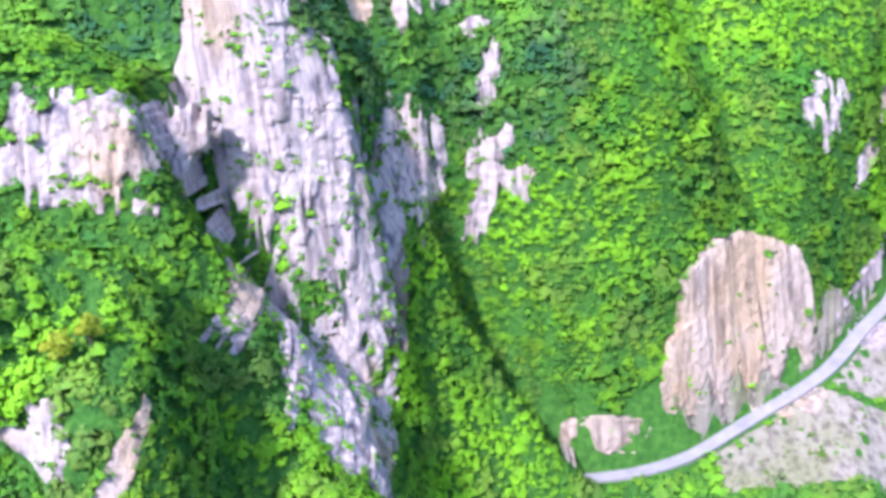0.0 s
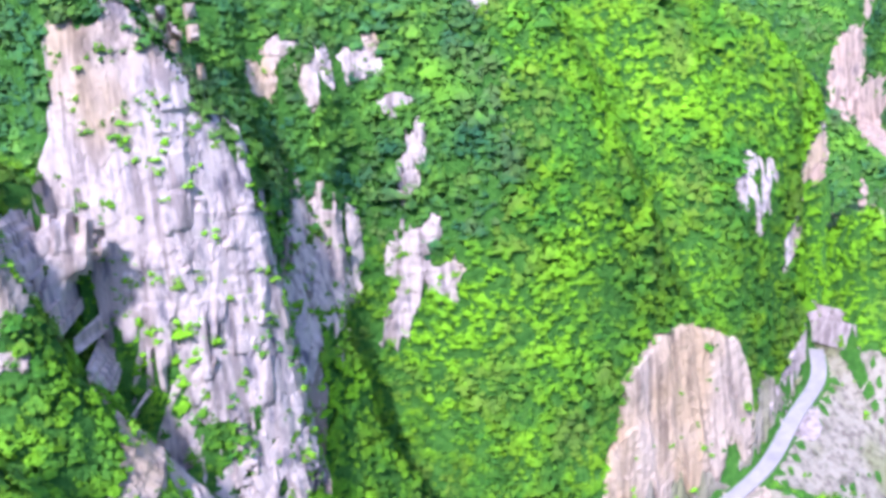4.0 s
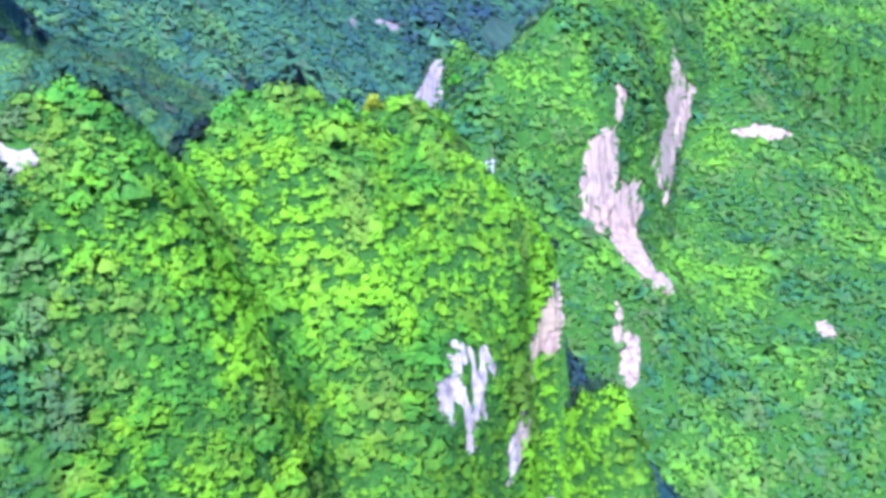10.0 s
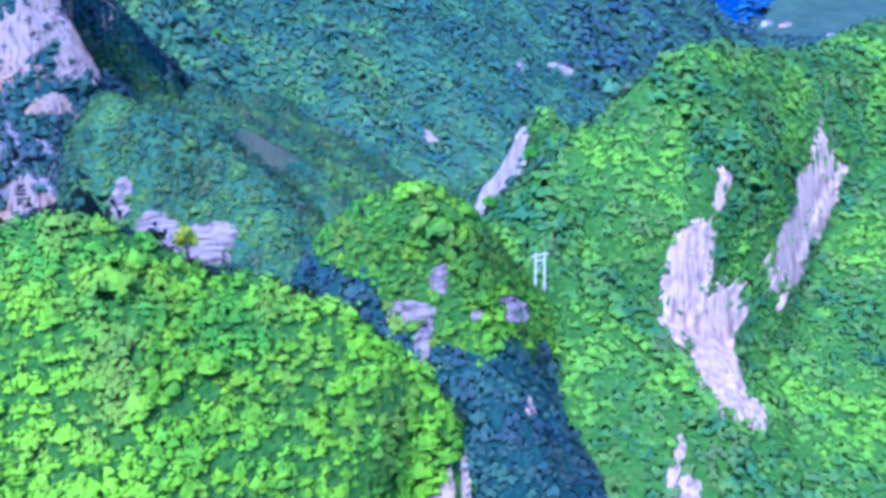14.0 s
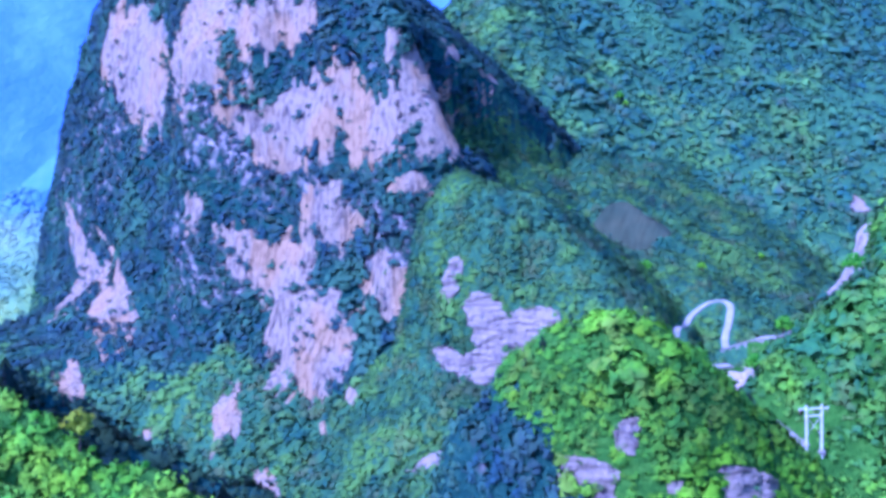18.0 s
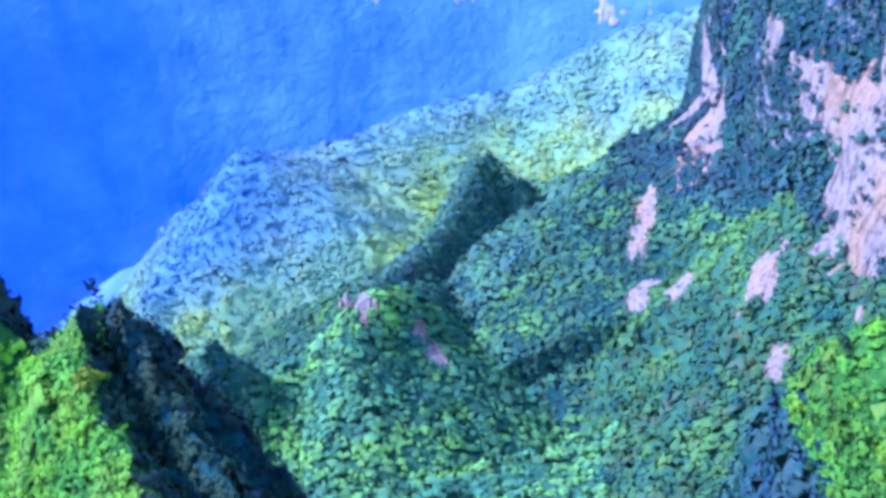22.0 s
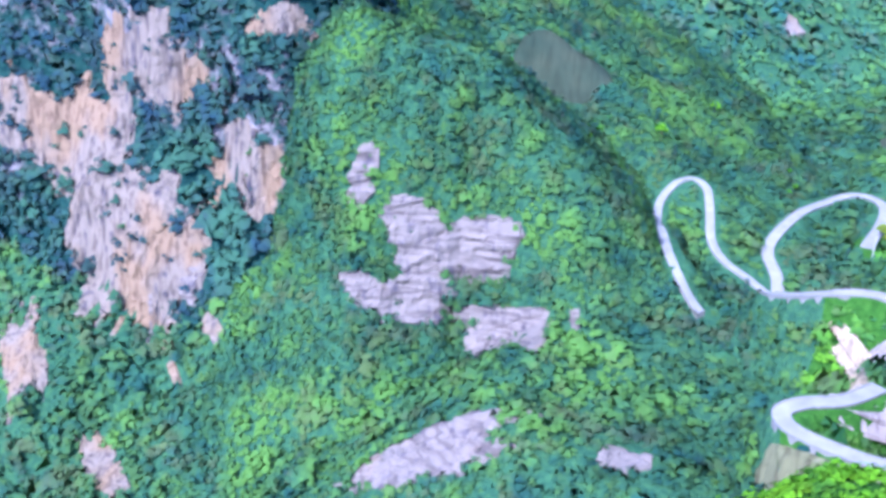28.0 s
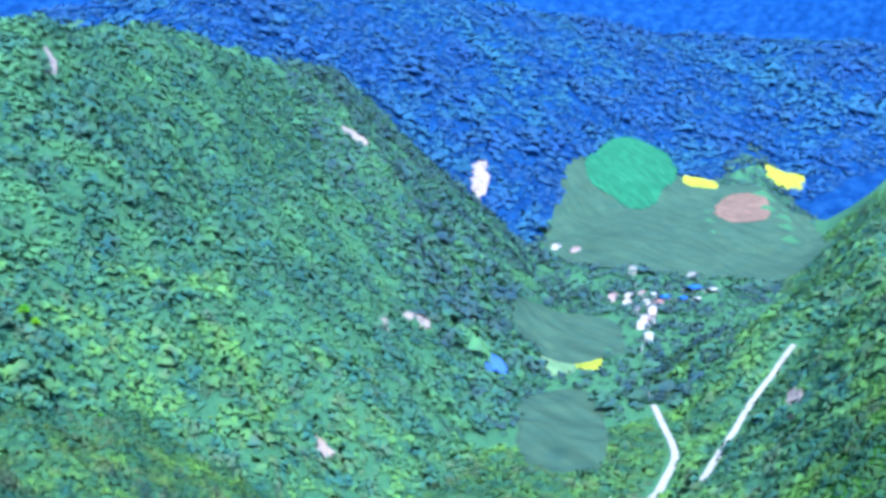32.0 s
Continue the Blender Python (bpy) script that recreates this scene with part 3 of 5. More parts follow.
ROCKS["near_cliff"] += [
    (-8.0, 236.5, 202.0, -8.0, 238.0, 214.0, 9.0, "M"),
    (4.0, 237.5, 201.0, 2.0, 239.0, 214.0, 12.0, "M"),
    (15.0, 237.5, 203.0, 14.0, 239.0, 215.0, 11.0, "M"),
    (20.0, 234.0, 176.0, 21.0, 235.0, 192.0, 6.0, "M"),
    (26.0, 232.0, 153.0, 29.0, 233.0, 163.0, 11.0, "M"),
    (-9.0, 224.0, 165.0, -7.0, 230.0, 186.0, 13.0, "M"),
    (112.0, 262.0, 150.0, 117.0, 268.0, 170.0, 15.0, "M"),
    (116.0, 265.0, 158.0, 119.0, 268.0, 168.0, 9.0, "R"),
]
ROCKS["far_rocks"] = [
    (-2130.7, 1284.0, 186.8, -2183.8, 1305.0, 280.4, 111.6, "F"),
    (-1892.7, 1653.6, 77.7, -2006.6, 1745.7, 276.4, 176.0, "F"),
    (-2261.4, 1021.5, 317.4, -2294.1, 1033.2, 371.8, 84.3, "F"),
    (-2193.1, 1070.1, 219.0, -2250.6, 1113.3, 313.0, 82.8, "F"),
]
ROCKS["road_scars"] = [
    (82.4, 230.4, 87.0, 94.9, 242.5, 131.2, 47.8, "S"),
    (121.5, 249.2, 93.0, 144.4, 272.1, 110.4, 13.1, "C"),
    (77.6, 228.6, 83.9, 83.2, 232.2, 112.2, 38.1, "S"),
    (100.9, 212.3, 72.3, 112.1, 230.2, 86.5, 78.5, "G"),
    (130.7, 229.8, 76.8, 142.2, 252.8, 94.2, 57.0, "G"),
    (46.0, 222.9, 78.2, 47.5, 223.6, 89.3, 23.9, "S"),
    (99.1, 208.6, 69.6, 99.2, 225.1, 82.3, 51.6, "G"),
    (158.4, 259.3, 78.2, 151.6, 261.8, 97.0, 36.1, "G"),
    (145.4, 280.6, 152.5, 153.7, 293.8, 173.1, 7.0, "R"),
    (130.1, 266.1, 137.1, 138.7, 275.9, 148.1, 8.6, "R"),
    (115.8, 263.6, 160.7, 121.1, 269.8, 165.2, 7.1, "R"),
    (40.8, 242.3, 215.4, 45.9, 250.0, 223.0, 8.5, "M"),
]
ROCKS["road_scars"] += [
    (163.4, 285.6, 123.0, 167.7, 287.9, 139.2, 4.1, "R"),
    (150.8, 279.2, 105.3, 153.7, 281.0, 117.3, 5.5, "C"),
    (19.2, 235.9, 198.0, 19.6, 236.0, 201.0, 7.8, "M"),
    (23.2, 234.0, 183.8, 24.4, 234.2, 195.4, 3.8, "R"),
    (22.9, 233.3, 162.5, 24.7, 233.1, 172.8, 6.6, "R"),
]
ROCKS["forked_scars"] = [
    (320.2, 457.7, 150.4, 374.4, 513.8, 206.5, 36.0, "P"),
    (268.6, 428.6, 140.3, 284.4, 448.8, 186.7, 21.5, "P"),
    (289.3, 451.2, 189.5, 293.4, 457.8, 206.0, 7.9, "P"),
    (271.0, 411.1, 127.0, 301.3, 451.6, 158.9, 24.8, "P"),
    (245.5, 384.7, 109.3, 255.4, 401.4, 121.6, 4.2, "P"),
    (240.0, 371.6, 98.5, 256.6, 388.7, 110.4, 9.2, "P"),
    (406.6, 486.2, 167.5, 414.5, 497.2, 174.6, 28.6, "P"),
    (284.2, 406.4, 118.6, 294.9, 422.2, 122.2, 8.9, "P"),
    (151.0, 285.0, 156.1, 153.9, 294.1, 173.7, 10.6, "P"),
    (339.4, 368.5, 99.7, 348.3, 378.2, 104.2, 8.0, "P"),
    (198.2, 384.0, 136.8, 195.2, 389.9, 144.8, 7.8, "P"),
]
ROCKS["knoll_rocks"] = [
    (172.0, 394.4, 177.7, 171.9, 397.3, 186.8, 6.0, "L"),
    (160.3, 392.5, 169.9, 160.3, 394.5, 176.7, 14.7, "L"),
    (164.8, 387.2, 158.6, 167.6, 392.0, 171.5, 5.4, "L"),
    (198.5, 406.2, 163.0, 197.8, 410.1, 171.1, 19.8, "L"),
    (182.8, 396.5, 167.3, 182.8, 398.0, 171.4, 5.1, "L"),
]
ROCKS["great_cliff"] = [
    (-267.5, 746.7, 256.4, -320.9, 812.1, 383.2, 95.4, "W"),
    (-173.7, 673.4, 278.4, -216.3, 729.1, 332.4, 53.3, "W"),
    (-120.8, 663.3, 250.8, -124.6, 669.4, 293.2, 48.6, "W"),
    (-71.8, 652.3, 239.2, -77.2, 673.7, 296.8, 72.5, "W"),
    (-34.4, 650.3, 238.1, -43.4, 664.4, 287.5, 33.2, "W"),
    (-7.4, 639.9, 237.9, -15.4, 656.1, 282.3, 30.6, "W"),
    (19.8, 657.8, 242.0, 3.0, 708.3, 274.2, 31.8, "W"),
    (12.7, 725.9, 266.4, 6.3, 747.0, 291.9, 18.7, "W"),
    (-338.1, 720.1, 135.1, -456.5, 840.2, 214.0, 30.0, "W"),
    (-235.4, 651.9, 127.4, -342.4, 767.0, 165.1, 38.0, "W"),
    (-121.3, 645.1, 170.9, -127.7, 653.3, 203.7, 39.8, "W"),
    (-84.6, 630.1, 150.2, -79.6, 648.5, 197.0, 57.1, "W"),
]
ROCKS["great_cliff"] += [
    (-62.1, 612.8, 111.5, -60.5, 631.8, 167.5, 51.8, "W"),
    (-148.3, 672.3, 294.9, -218.1, 743.0, 365.7, 118.1, "W"),
    (-107.9, 677.5, 302.6, -112.2, 691.5, 349.4, 60.9, "W"),
    (-59.4, 639.9, 189.7, -57.4, 645.6, 225.9, 43.5, "W"),
    (-163.5, 653.0, 196.7, -165.9, 660.1, 221.7, 16.5, "W"),
    (5.3, 636.0, 219.0, -0.3, 639.3, 234.6, 22.2, "W"),
    (16.0, 655.0, 236.0, 2.0, 676.0, 305.0, 34.0, "W"),
]
ROCKS["cliff_foot"] = [
    (-26.5, 626.0, 151.9, -10.6, 628.9, 189.0, 36.3, "W"),
    (-75.1, 614.2, 113.6, -58.4, 629.1, 162.8, 56.8, "W"),
    (-59.2, 641.1, 196.0, -47.1, 644.3, 220.7, 37.1, "W"),
    (4.2, 635.4, 219.5, 2.8, 639.6, 231.5, 20.5, "W"),
    (-14.1, 660.0, 296.0, -17.2, 664.9, 315.4, 10.3, "W"),
    (-211.6, 581.7, 86.9, -261.1, 628.6, 116.3, 18.0, "W"),
    (-175.4, 562.6, 73.4, -187.0, 574.4, 79.2, 18.6, "W"),
    (-102.6, 581.5, 89.1, -110.7, 611.6, 111.5, 19.0, "W"),
    (2.1, 706.7, 286.2, -7.8, 722.6, 307.7, 15.7, "W"),
    (-43.8, 542.6, 75.3, -70.3, 575.0, 80.6, 12.4, "W"),
    (-208.7, 582.3, 86.8, -255.3, 623.1, 113.2, 15.5, "W"),
    (-169.0, 554.2, 67.0, -180.1, 565.4, 74.8, 17.4, "W"),
]
ROCKS["cliff_foot"] += [
    (-147.1, 567.6, 78.4, -162.0, 583.2, 85.6, 19.0, "W"),
    (-97.9, 576.4, 84.3, -108.2, 604.4, 107.3, 18.4, "W"),
    (-37.7, 587.6, 96.8, -52.8, 610.6, 106.6, 5.7, "W"),
    (-19.3, 592.5, 112.2, -32.4, 608.9, 115.7, 7.9, "W"),
    (-214.1, 441.4, 42.6, -241.6, 431.1, 66.9, 14.0, "W"),
    (-238.7, 422.9, 65.4, -262.6, 424.8, 86.2, 15.4, "W"),
]
ROCKS["spur_rocks"] = [
    (39.2, 597.4, 167.6, 39.4, 603.8, 190.4, 10.4, "L"),
    (62.0, 592.6, 144.0, 54.2, 598.6, 173.5, 21.0, "L"),
    (81.0, 593.3, 143.9, 81.3, 599.8, 167.0, 29.0, "L"),
    (41.1, 583.0, 133.0, 40.0, 590.2, 149.0, 15.0, "L"),
    (60.0, 585.2, 130.0, 60.0, 592.8, 146.0, 36.0, "L"),
    (97.0, 580.0, 113.0, 90.0, 592.0, 137.0, 31.0, "L"),
    (78.3, 510.7, 123.1, 76.8, 529.8, 126.6, 52.8, "L"),
    (128.5, 504.6, 134.3, 129.6, 515.5, 134.1, 13.9, "L"),
    (116.4, 577.1, 135.9, 115.7, 585.7, 140.9, 4.6, "L"),
    (-55.8, 603.7, 102.7, -56.9, 615.0, 123.3, 3.3, "L"),
    (-38.5, 610.6, 117.2, -36.7, 615.9, 132.5, 8.8, "L"),
]
ROCKS["road_cut"] = [
    (209.2, 526.8, 168.6, 230.3, 528.5, 215.7, 86.3, "T"),
    (201.8, 527.0, 162.5, 206.4, 536.2, 165.7, 32.6, "C"),
    (194.0, 485.0, 163.0, 196.0, 493.0, 173.0, 36.0, "C"),
    (183.0, 512.0, 158.0, 203.0, 545.0, 146.0, 8.0, "S"),
    (192.1, 541.9, 144.6, 193.6, 546.9, 157.4, 3.0, "R"),
    (168.0, 462.0, 160.0, 172.0, 470.0, 170.0, 36.0, "G"),
]
ROCKS["valley_rocks"] = [
    (103.4, 1087.2, 414.1, 105.6, 1136.8, 442.8, 12.8, "L"),
    (464.8, 1354.5, 406.9, 478.0, 1381.6, 424.1, 41.1, "L"),
    (754.9, 1558.8, 350.2, 855.6, 1708.6, 409.0, 29.3, "L"),
    (400.6, 1054.8, 227.6, 412.0, 1077.0, 237.2, 28.6, "L"),
    (228.9, 854.6, 179.9, 236.4, 867.7, 186.9, 14.0, "L"),
    (346.0, 1008.1, 230.6, 351.0, 1025.3, 240.9, 12.2, "L"),
    (490.8, 733.9, 206.7, 540.8, 777.1, 214.7, 14.2, "L"),
]


STONES = {"P": ("rock_scar", "pale pinkish landslide rock on the green mountainside", ROCK_PINK),
          "R": ("rock_face", "bare pale limestone face on the wooded mountain", ROCK),
          "W": ("rock_face", "ochre-stained limestone face on the mountain", ROCK_WARM),
          "M": ("rock_face", "weathered limestone face half covered with scrub", ROCK),
          "S": ("rock_scar", "bare ochre earth and rock scar above the road", ROCK_SCAR),
          "C": ("rock_cutting", "freshly cut pale rock beside the mountain road", ROCK_CUT),
          "F": ("rock_face", "faint pinkish rock face on the far mountain", ROCK_FAR),
          "L": ("rock_face", "layered lilac-grey limestone face", ROCK_LAYERED),
          "T": ("cut_face", "freshly cut triangular pale rock face", ROCK_CUT),
          "G": ("gravel_slope", "loose pale gravel tipped below the road", GRAVEL)}


class Patch:
    """A bare place on the land: its middle, its axes across, up and outwards, and its half sizes."""

    def __init__(self, row, seed):
        low, high = Vector(row[:3]), Vector(row[3:6])
        self.kind, self.seed = row[7], seed
        up = high - low
        self.b, self.a = max(up.length / 2, 2.0), max(row[6] / 2, 1.6)
        self.v = up.normalized()
        self.c = (low + high) / 2
        near = [LAND.find_nearest(low.lerp(high, k)) for k in (0.15, 0.5, 0.85)]
        n = sum((q[1] if q[1].z >= 0 else -q[1] for q in near), Vector())
        n -= self.v * n.dot(self.v)
        self.n = n.normalized()
        self.u = self.v.cross(self.n)
        self.c = near[1][0]

    def edge(self, u, v):
        """Below 1 inside the uneven outline: upright slabs that end at different heights."""
        if self.kind == "T":
            w = (v / self.b + 1) / 2
            low, high = self.a * (1.12 * w - 1.0), self.a * (0.34 - 0.08 * w)
            out = np.maximum(np.maximum(low - u, u - high) / (0.2 * self.a), np.maximum(w - 1, 0.10 + 0.10 * u / self.a - w) * 5)
            return 1 + out + 0.25 * rough2(u, v, 6.0, 21, 3)
        lean = 0.25 * self.a * np.sin(v / self.b * 2.2 + self.seed)
        if self.kind in "SCG":
            peak = self.a * (1 - 0.55 * np.clip(v / self.b - 0.35, 0, 1)) if self.kind == "S" else self.a
            r = np.abs((u - lean * 0.3) / peak) ** 5.0 + np.abs(v / self.b) ** 5.0
            return r + 0.35 * rough2(u, v, 3.0, 22, 3) + 0.25 * rough2(u + 31 * self.seed, v, min(self.a, self.b) * 0.5 + 1, 21, 4)
        small = min(self.a, self.b)
        cell = max(1.2, 0.16 * small)
        rag = {"P": 0.55, "L": 0.60}.get(self.kind, 1.0)
        fine = 0.35 * small if self.kind == "F" else min(4.5, max(1.3, 0.4 * small))
        flat = self.kind == "L"
        uu, vv = (u - lean, v + slabs(u, v, cell, 43 + self.seed, 40.0) * 0.30 * rag * self.b)
        if flat:
            uu, vv = (u - lean + slabs(v, u, max(1.2, 0.2 * self.b), 43 + self.seed, 40.0) * 0.30 * rag * self.a, v)
        r = np.abs(uu / self.a) ** 2.6 + np.abs(vv / self.b) ** 2.8
        r = r + rag * (0.50 * rough2(u + 61 * self.seed, v * 0.5, small * 0.9 + 1, 21, 3) + 0.55 * rough2(u, v * 0.3 - 17 * self.seed, fine, 23, 3))
        ledge = rough2(u * 0.40 + 31 * self.seed, v * 1.2, max(9.0, 0.9 * small), 27, 4)
        r = r + 2.6 * rag * np.maximum(0, ledge - 0.20)
        if self.kind == "M":
            r = r + 2.4 * np.maximum(0, rough2(u * 1.3, v * 0.7, 3.2, 29, 3) + 0.02)
        elif self.kind == "R" and small < 9:
            r = r + 1.4 * np.maximum(0, rough2(u * 1.3, v * 0.6, 3.0, 29, 3) - 0.05)
        return r


def slabs(u, v, size, seed, tall=5.0):
    """Blocks from -1 to 1: upright pieces of about that width, each at its own depth."""
    w = u + 0.35 * size * rough2(u, v * 0.25, size * 3, seed + 5, 2)
    i = np.floor(w / size)
    j = np.floor(v / (size * tall) + 7 * lattice(i, i * 0 + 3, seed + 1))
    return 2 * lattice(i, j, seed) - 1


def stone_relief(p, u, v, size, kind):
    """How far the stone stands out: upright slabs, cracks and level beds."""
    if kind == "G":
        return 0.35 * rough2(u, v, 3.0, 31, 3)
    if kind in "SCT":
        return 0.5 + 0.7 * rough2(u + 0.5 * v, v * 0.7, 9.0, 33, 4) + 0.08 * slabs(u + 0.3 * v, v, 2.2, 35, 2.5) + 0.25 * rough2(u, v, 1.6, 41, 2)
    k = min(2.6, max(0.25, size / 16)) * (1.6 if kind == "F" else 1.0)
    folds = 1.5 * k * rough2(u, v * 0.22, 11.0 * k, 33, 3)
    if kind == "L":
        beds = 1.0 * k * slabs(v + 0.8 * rough2(u, v, 20, 37, 1), u, 2.6 * k, 35, 9.0) + 0.55 * slabs(v + 0.5 * rough2(u, v, 9, 38, 1), u, 1.1, 36, 12.0)
        return 0.8 * folds + beds + 0.5 * slabs(u, v, 3.0, 45, 2.0) + 0.4 * rough2(u, v, 2.0, 41, 3)
    steps = 0.55 * k * slabs(u, v, 5.0 * k, 35, 9.0) + 0.20 * k * slabs(u, v, 1.9 * k, 45, 7.0)
    cracks = -1.0 * k * (1 - np.minimum(1, np.abs(rough2(u, v * 0.12, 6.0 * k, 39, 2)) * 7))
    beds = 0.22 * k * slabs(v + 1.2 * rough2(u, v, 18, 37, 1), u, 3.2 * k, 47, 6.0)
    return folds + steps + cracks + beds + 0.35 * rough2(u, v, 1.8 * max(1, k), 41, 3)


PATCHES = []


def rock(row, seed, thing):
    p = Patch(row, seed)
    PATCHES.append(p)
    far = math.hypot(p.c.x - 120, p.c.y - 200)
    step = min(8.0, max(0.75, far / 260, max(p.a, p.b) / 45))
    us, vs = np.arange(-1.35 * p.a, 1.36 * p.a, step), np.arange(-1.3 * p.b, 1.31 * p.b, step)
    gu, gv = np.meshgrid(us, vs)
    e = p.edge(gu, gv)
    out = 0.3 + 0.3 * rough2(gu, gv, 3.0, 31, 3) + np.interp(e, (0.7, 1.0, 1.3), (0, -0.4, -2.5)) if p.kind == "G" else np.maximum(stone_relief(p, gu, gv, max(p.a, p.b), p.kind) + min(1.0, max(p.a, p.b) / 14), 0.2) + np.interp(e, (0.6, 1.0, 1.15, 1.4), (0.2, 0.0, -0.5, -3.0))
    lift = np.zeros_like(gu)
    for i in range(gu.shape[0]):
        for j in range(gu.shape[1]):
            o = p.c + p.u * float(gu[i, j]) + p.v * float(gv[i, j])
            h = LAND.ray_cast(o + p.n * 25, -p.n, 60)[0]
            lift[i, j] = (h - o).dot(p.n) if h else -12.0
    lift = np.clip(lift, -18, 18) + out
    flat = np.array(p.c) + gu[..., None] * np.array(p.u) + gv[..., None] * np.array(p.v) + lift[..., None] * np.array(p.n)
    beside = np.min([line_near(flat[..., 0], flat[..., 1], q)[0] for q in ROADS.values()], 0)
    lift = lift - (np.interp(beside, (2.2, 3.4), (3.5, 0)) if p.kind in "SCGT" else np.interp(beside, (2.2, 5.5), (4.5, 0)))
    base = np.array(p.c) + gu[..., None] * np.array(p.u) + gv[..., None] * np.array(p.v) + lift[..., None] * np.array(p.n)
    ny, nx = gu.shape
    i = np.arange(nx * ny).reshape(ny, nx)
    q = np.stack([i[:-1, :-1], i[:-1, 1:], i[1:, 1:], i[1:, :-1]], -1).reshape(-1, 4)
    if p.kind == "T":
        _, side, _, _ = line_near(flat[..., 0], flat[..., 1], ROADS["cutting_road"])
        mid = side[ny // 2, nx // 2]
        e = np.where(side * mid < 0, 9.0, e)
    low = np.minimum(np.minimum(e[:-1, :-1], e[:-1, 1:]), np.minimum(e[1:, 1:], e[1:, :-1])).ravel()
    q = q[low < 1.2]
    used, flat = np.unique(q, return_inverse=True)
    if len(q) < 4:
        return
    name, label, mat = STONES[p.kind]
    me = bpy.data.meshes.new(name)
    me.from_pydata(base.reshape(-1, 3)[used].tolist(), [], flat.reshape(-1, 4).tolist())
    me.materials.append(mat)
    ob = new(name, me)
    ob.parent = thing
    ob.matrix_parent_inverse = thing.matrix_world.inverted()


CRAGS = {"near_cliff": ("limestone_cliff", "tall pale limestone cliff with ochre stains and clinging scrub"),
         "road_scars": ("roadside_scar", "bare ochre earth scar and gravel along the mountain road"),
         "forked_scars": ("landslide_scar", "forked pale landslide scar down a green mountainside"),
         "knoll_rocks": ("crag", "low white crag with a small cave below the green knoll"),
         "great_cliff": ("great_cliff", "huge pinkish limestone cliff broken by wooded ledges"),
         "cliff_foot": ("crag", "scattered pale crags at the foot of the great cliff"),
         "spur_rocks": ("crag", "layered pale rock face on the wooded spur"),
         "road_cut": ("road_cutting", "fresh triangular pale rock cutting above the mountain road"),
         "valley_rocks": ("outcrop", "small white outcrops on the wooded valley slope"),
         "back_rocks": ("outcrop", "small violet-grey outcrops on the shaded north face"),
         "far_rocks": ("far_cliff", "faint pinkish cliffs on the hazy blue mountain")}
for g, (group, rows) in enumerate(ROCKS.items()):
    name, label = CRAGS[group]
    thing = tagged(new(name), label, "rock", group="bare rock on the mountains")
    thing.matrix_world = Matrix.Translation(Vector(rows[0][:3]))
    bpy.context.view_layer.update()
    for k, row in enumerate(rows):
        rock(row, 3 * k + 17 * g, thing)


def clear_of_rock(p, gap=0.86):
    """True where no bare stone is."""
    free = np.ones(len(p), bool)
    for k in PATCHES:
        d = p - np.array(k.c)
        m = np.where((np.abs(d) < 1.5 * (k.a + k.b) + 10).all(1))[0]
        if len(m):
            u, v, w = (d[m] @ np.array(q) for q in (k.u, k.v, k.n))
            free[m[(k.edge(u, v) < gap) & (np.abs(w) < 16)]] = False
    return free




# ---- fields ----
# low end, high end, width, crop, label
FIELDS = [
    (884, 1250, 1255, 1640, 400, "olive", "broad dull green terraced field above the village"),
    (1048, 1598, 1267, 1740, 130, "teal", "blue-green crop field on the upper valley slope"),
    (1176, 1418, 1282, 1512, 85, "red", "reddish bare soil field on the upper valley slope"),
    (1262, 1596, 1302, 1637, 60, "yellow", "bright yellow flowering field strip"),
    (1452, 1568, 1500, 1610, 70, "yellow", "bright yellow flowering field patch"),
    (560, 1050, 655, 1185, 120, "olive", "dull green field below the village"),
    (556, 1016, 592, 1064, 26, "yellow", "bright yellow flowering field strip"),
    (523, 1021, 566, 1080, 34, "pale", "pale green crop field strip"),
    (400, 842, 501, 985, 70, "olive", "dull green field on the valley floor"),
    (440, 880, 470, 930, 22, "red", "reddish bare soil strip in the valley field"),
    (454, 1013, 470, 1040, 20, "tarp", "blue plastic sheet covering a seed bed"),
    (243, 632, 278, 704, 27, "grass", "rough grass meadow beside the hairpin road"),
    (287, 674, 297, 693, 13, "red", "small reddish bare soil plot"),
    (359, 744, 385, 784, 40, "olive", "dull green field beside the valley road"),
    (313, 689, 338, 737, 42, "teal", "blue-green crop field in the valley"),
    (176, 578, 208, 612, 20, "grass", "bright grass bank between the hairpins"),
    (96, 715, 112, 748, 46, "brown", "brown cleared soil patch on the wooded slope"),
    (264, 735, 278, 770, 24, "brown", "brown cleared soil patch above the valley"),
]


def in_field(x, y, f, grow=1.0):
    """Below 1 inside the rounded, uneven outline of a field."""
    ax, ay, bx, by, wide = f[:5]
    long = math.hypot(bx - ax, by - ay)
    tx, ty = (bx - ax) / long, (by - ay) / long
    u = (x - (ax + bx) / 2) * tx + (y - (ay + by) / 2) * ty
    v = (y - (ay + by) / 2) * tx - (x - (ax + bx) / 2) * ty
    return np.abs(u / (long / 2 * grow)) ** 3 + np.abs(v / (wide / 2 * grow)) ** 3 + 0.35 * rough2(x, y, max(8, wide * 0.5), 51, 2)


def off_fields(p):
    m = np.ones(len(p), bool)
    for f in FIELDS:
        m &= in_field(p[:, 0], p[:, 1], f) > 1.05
    return m


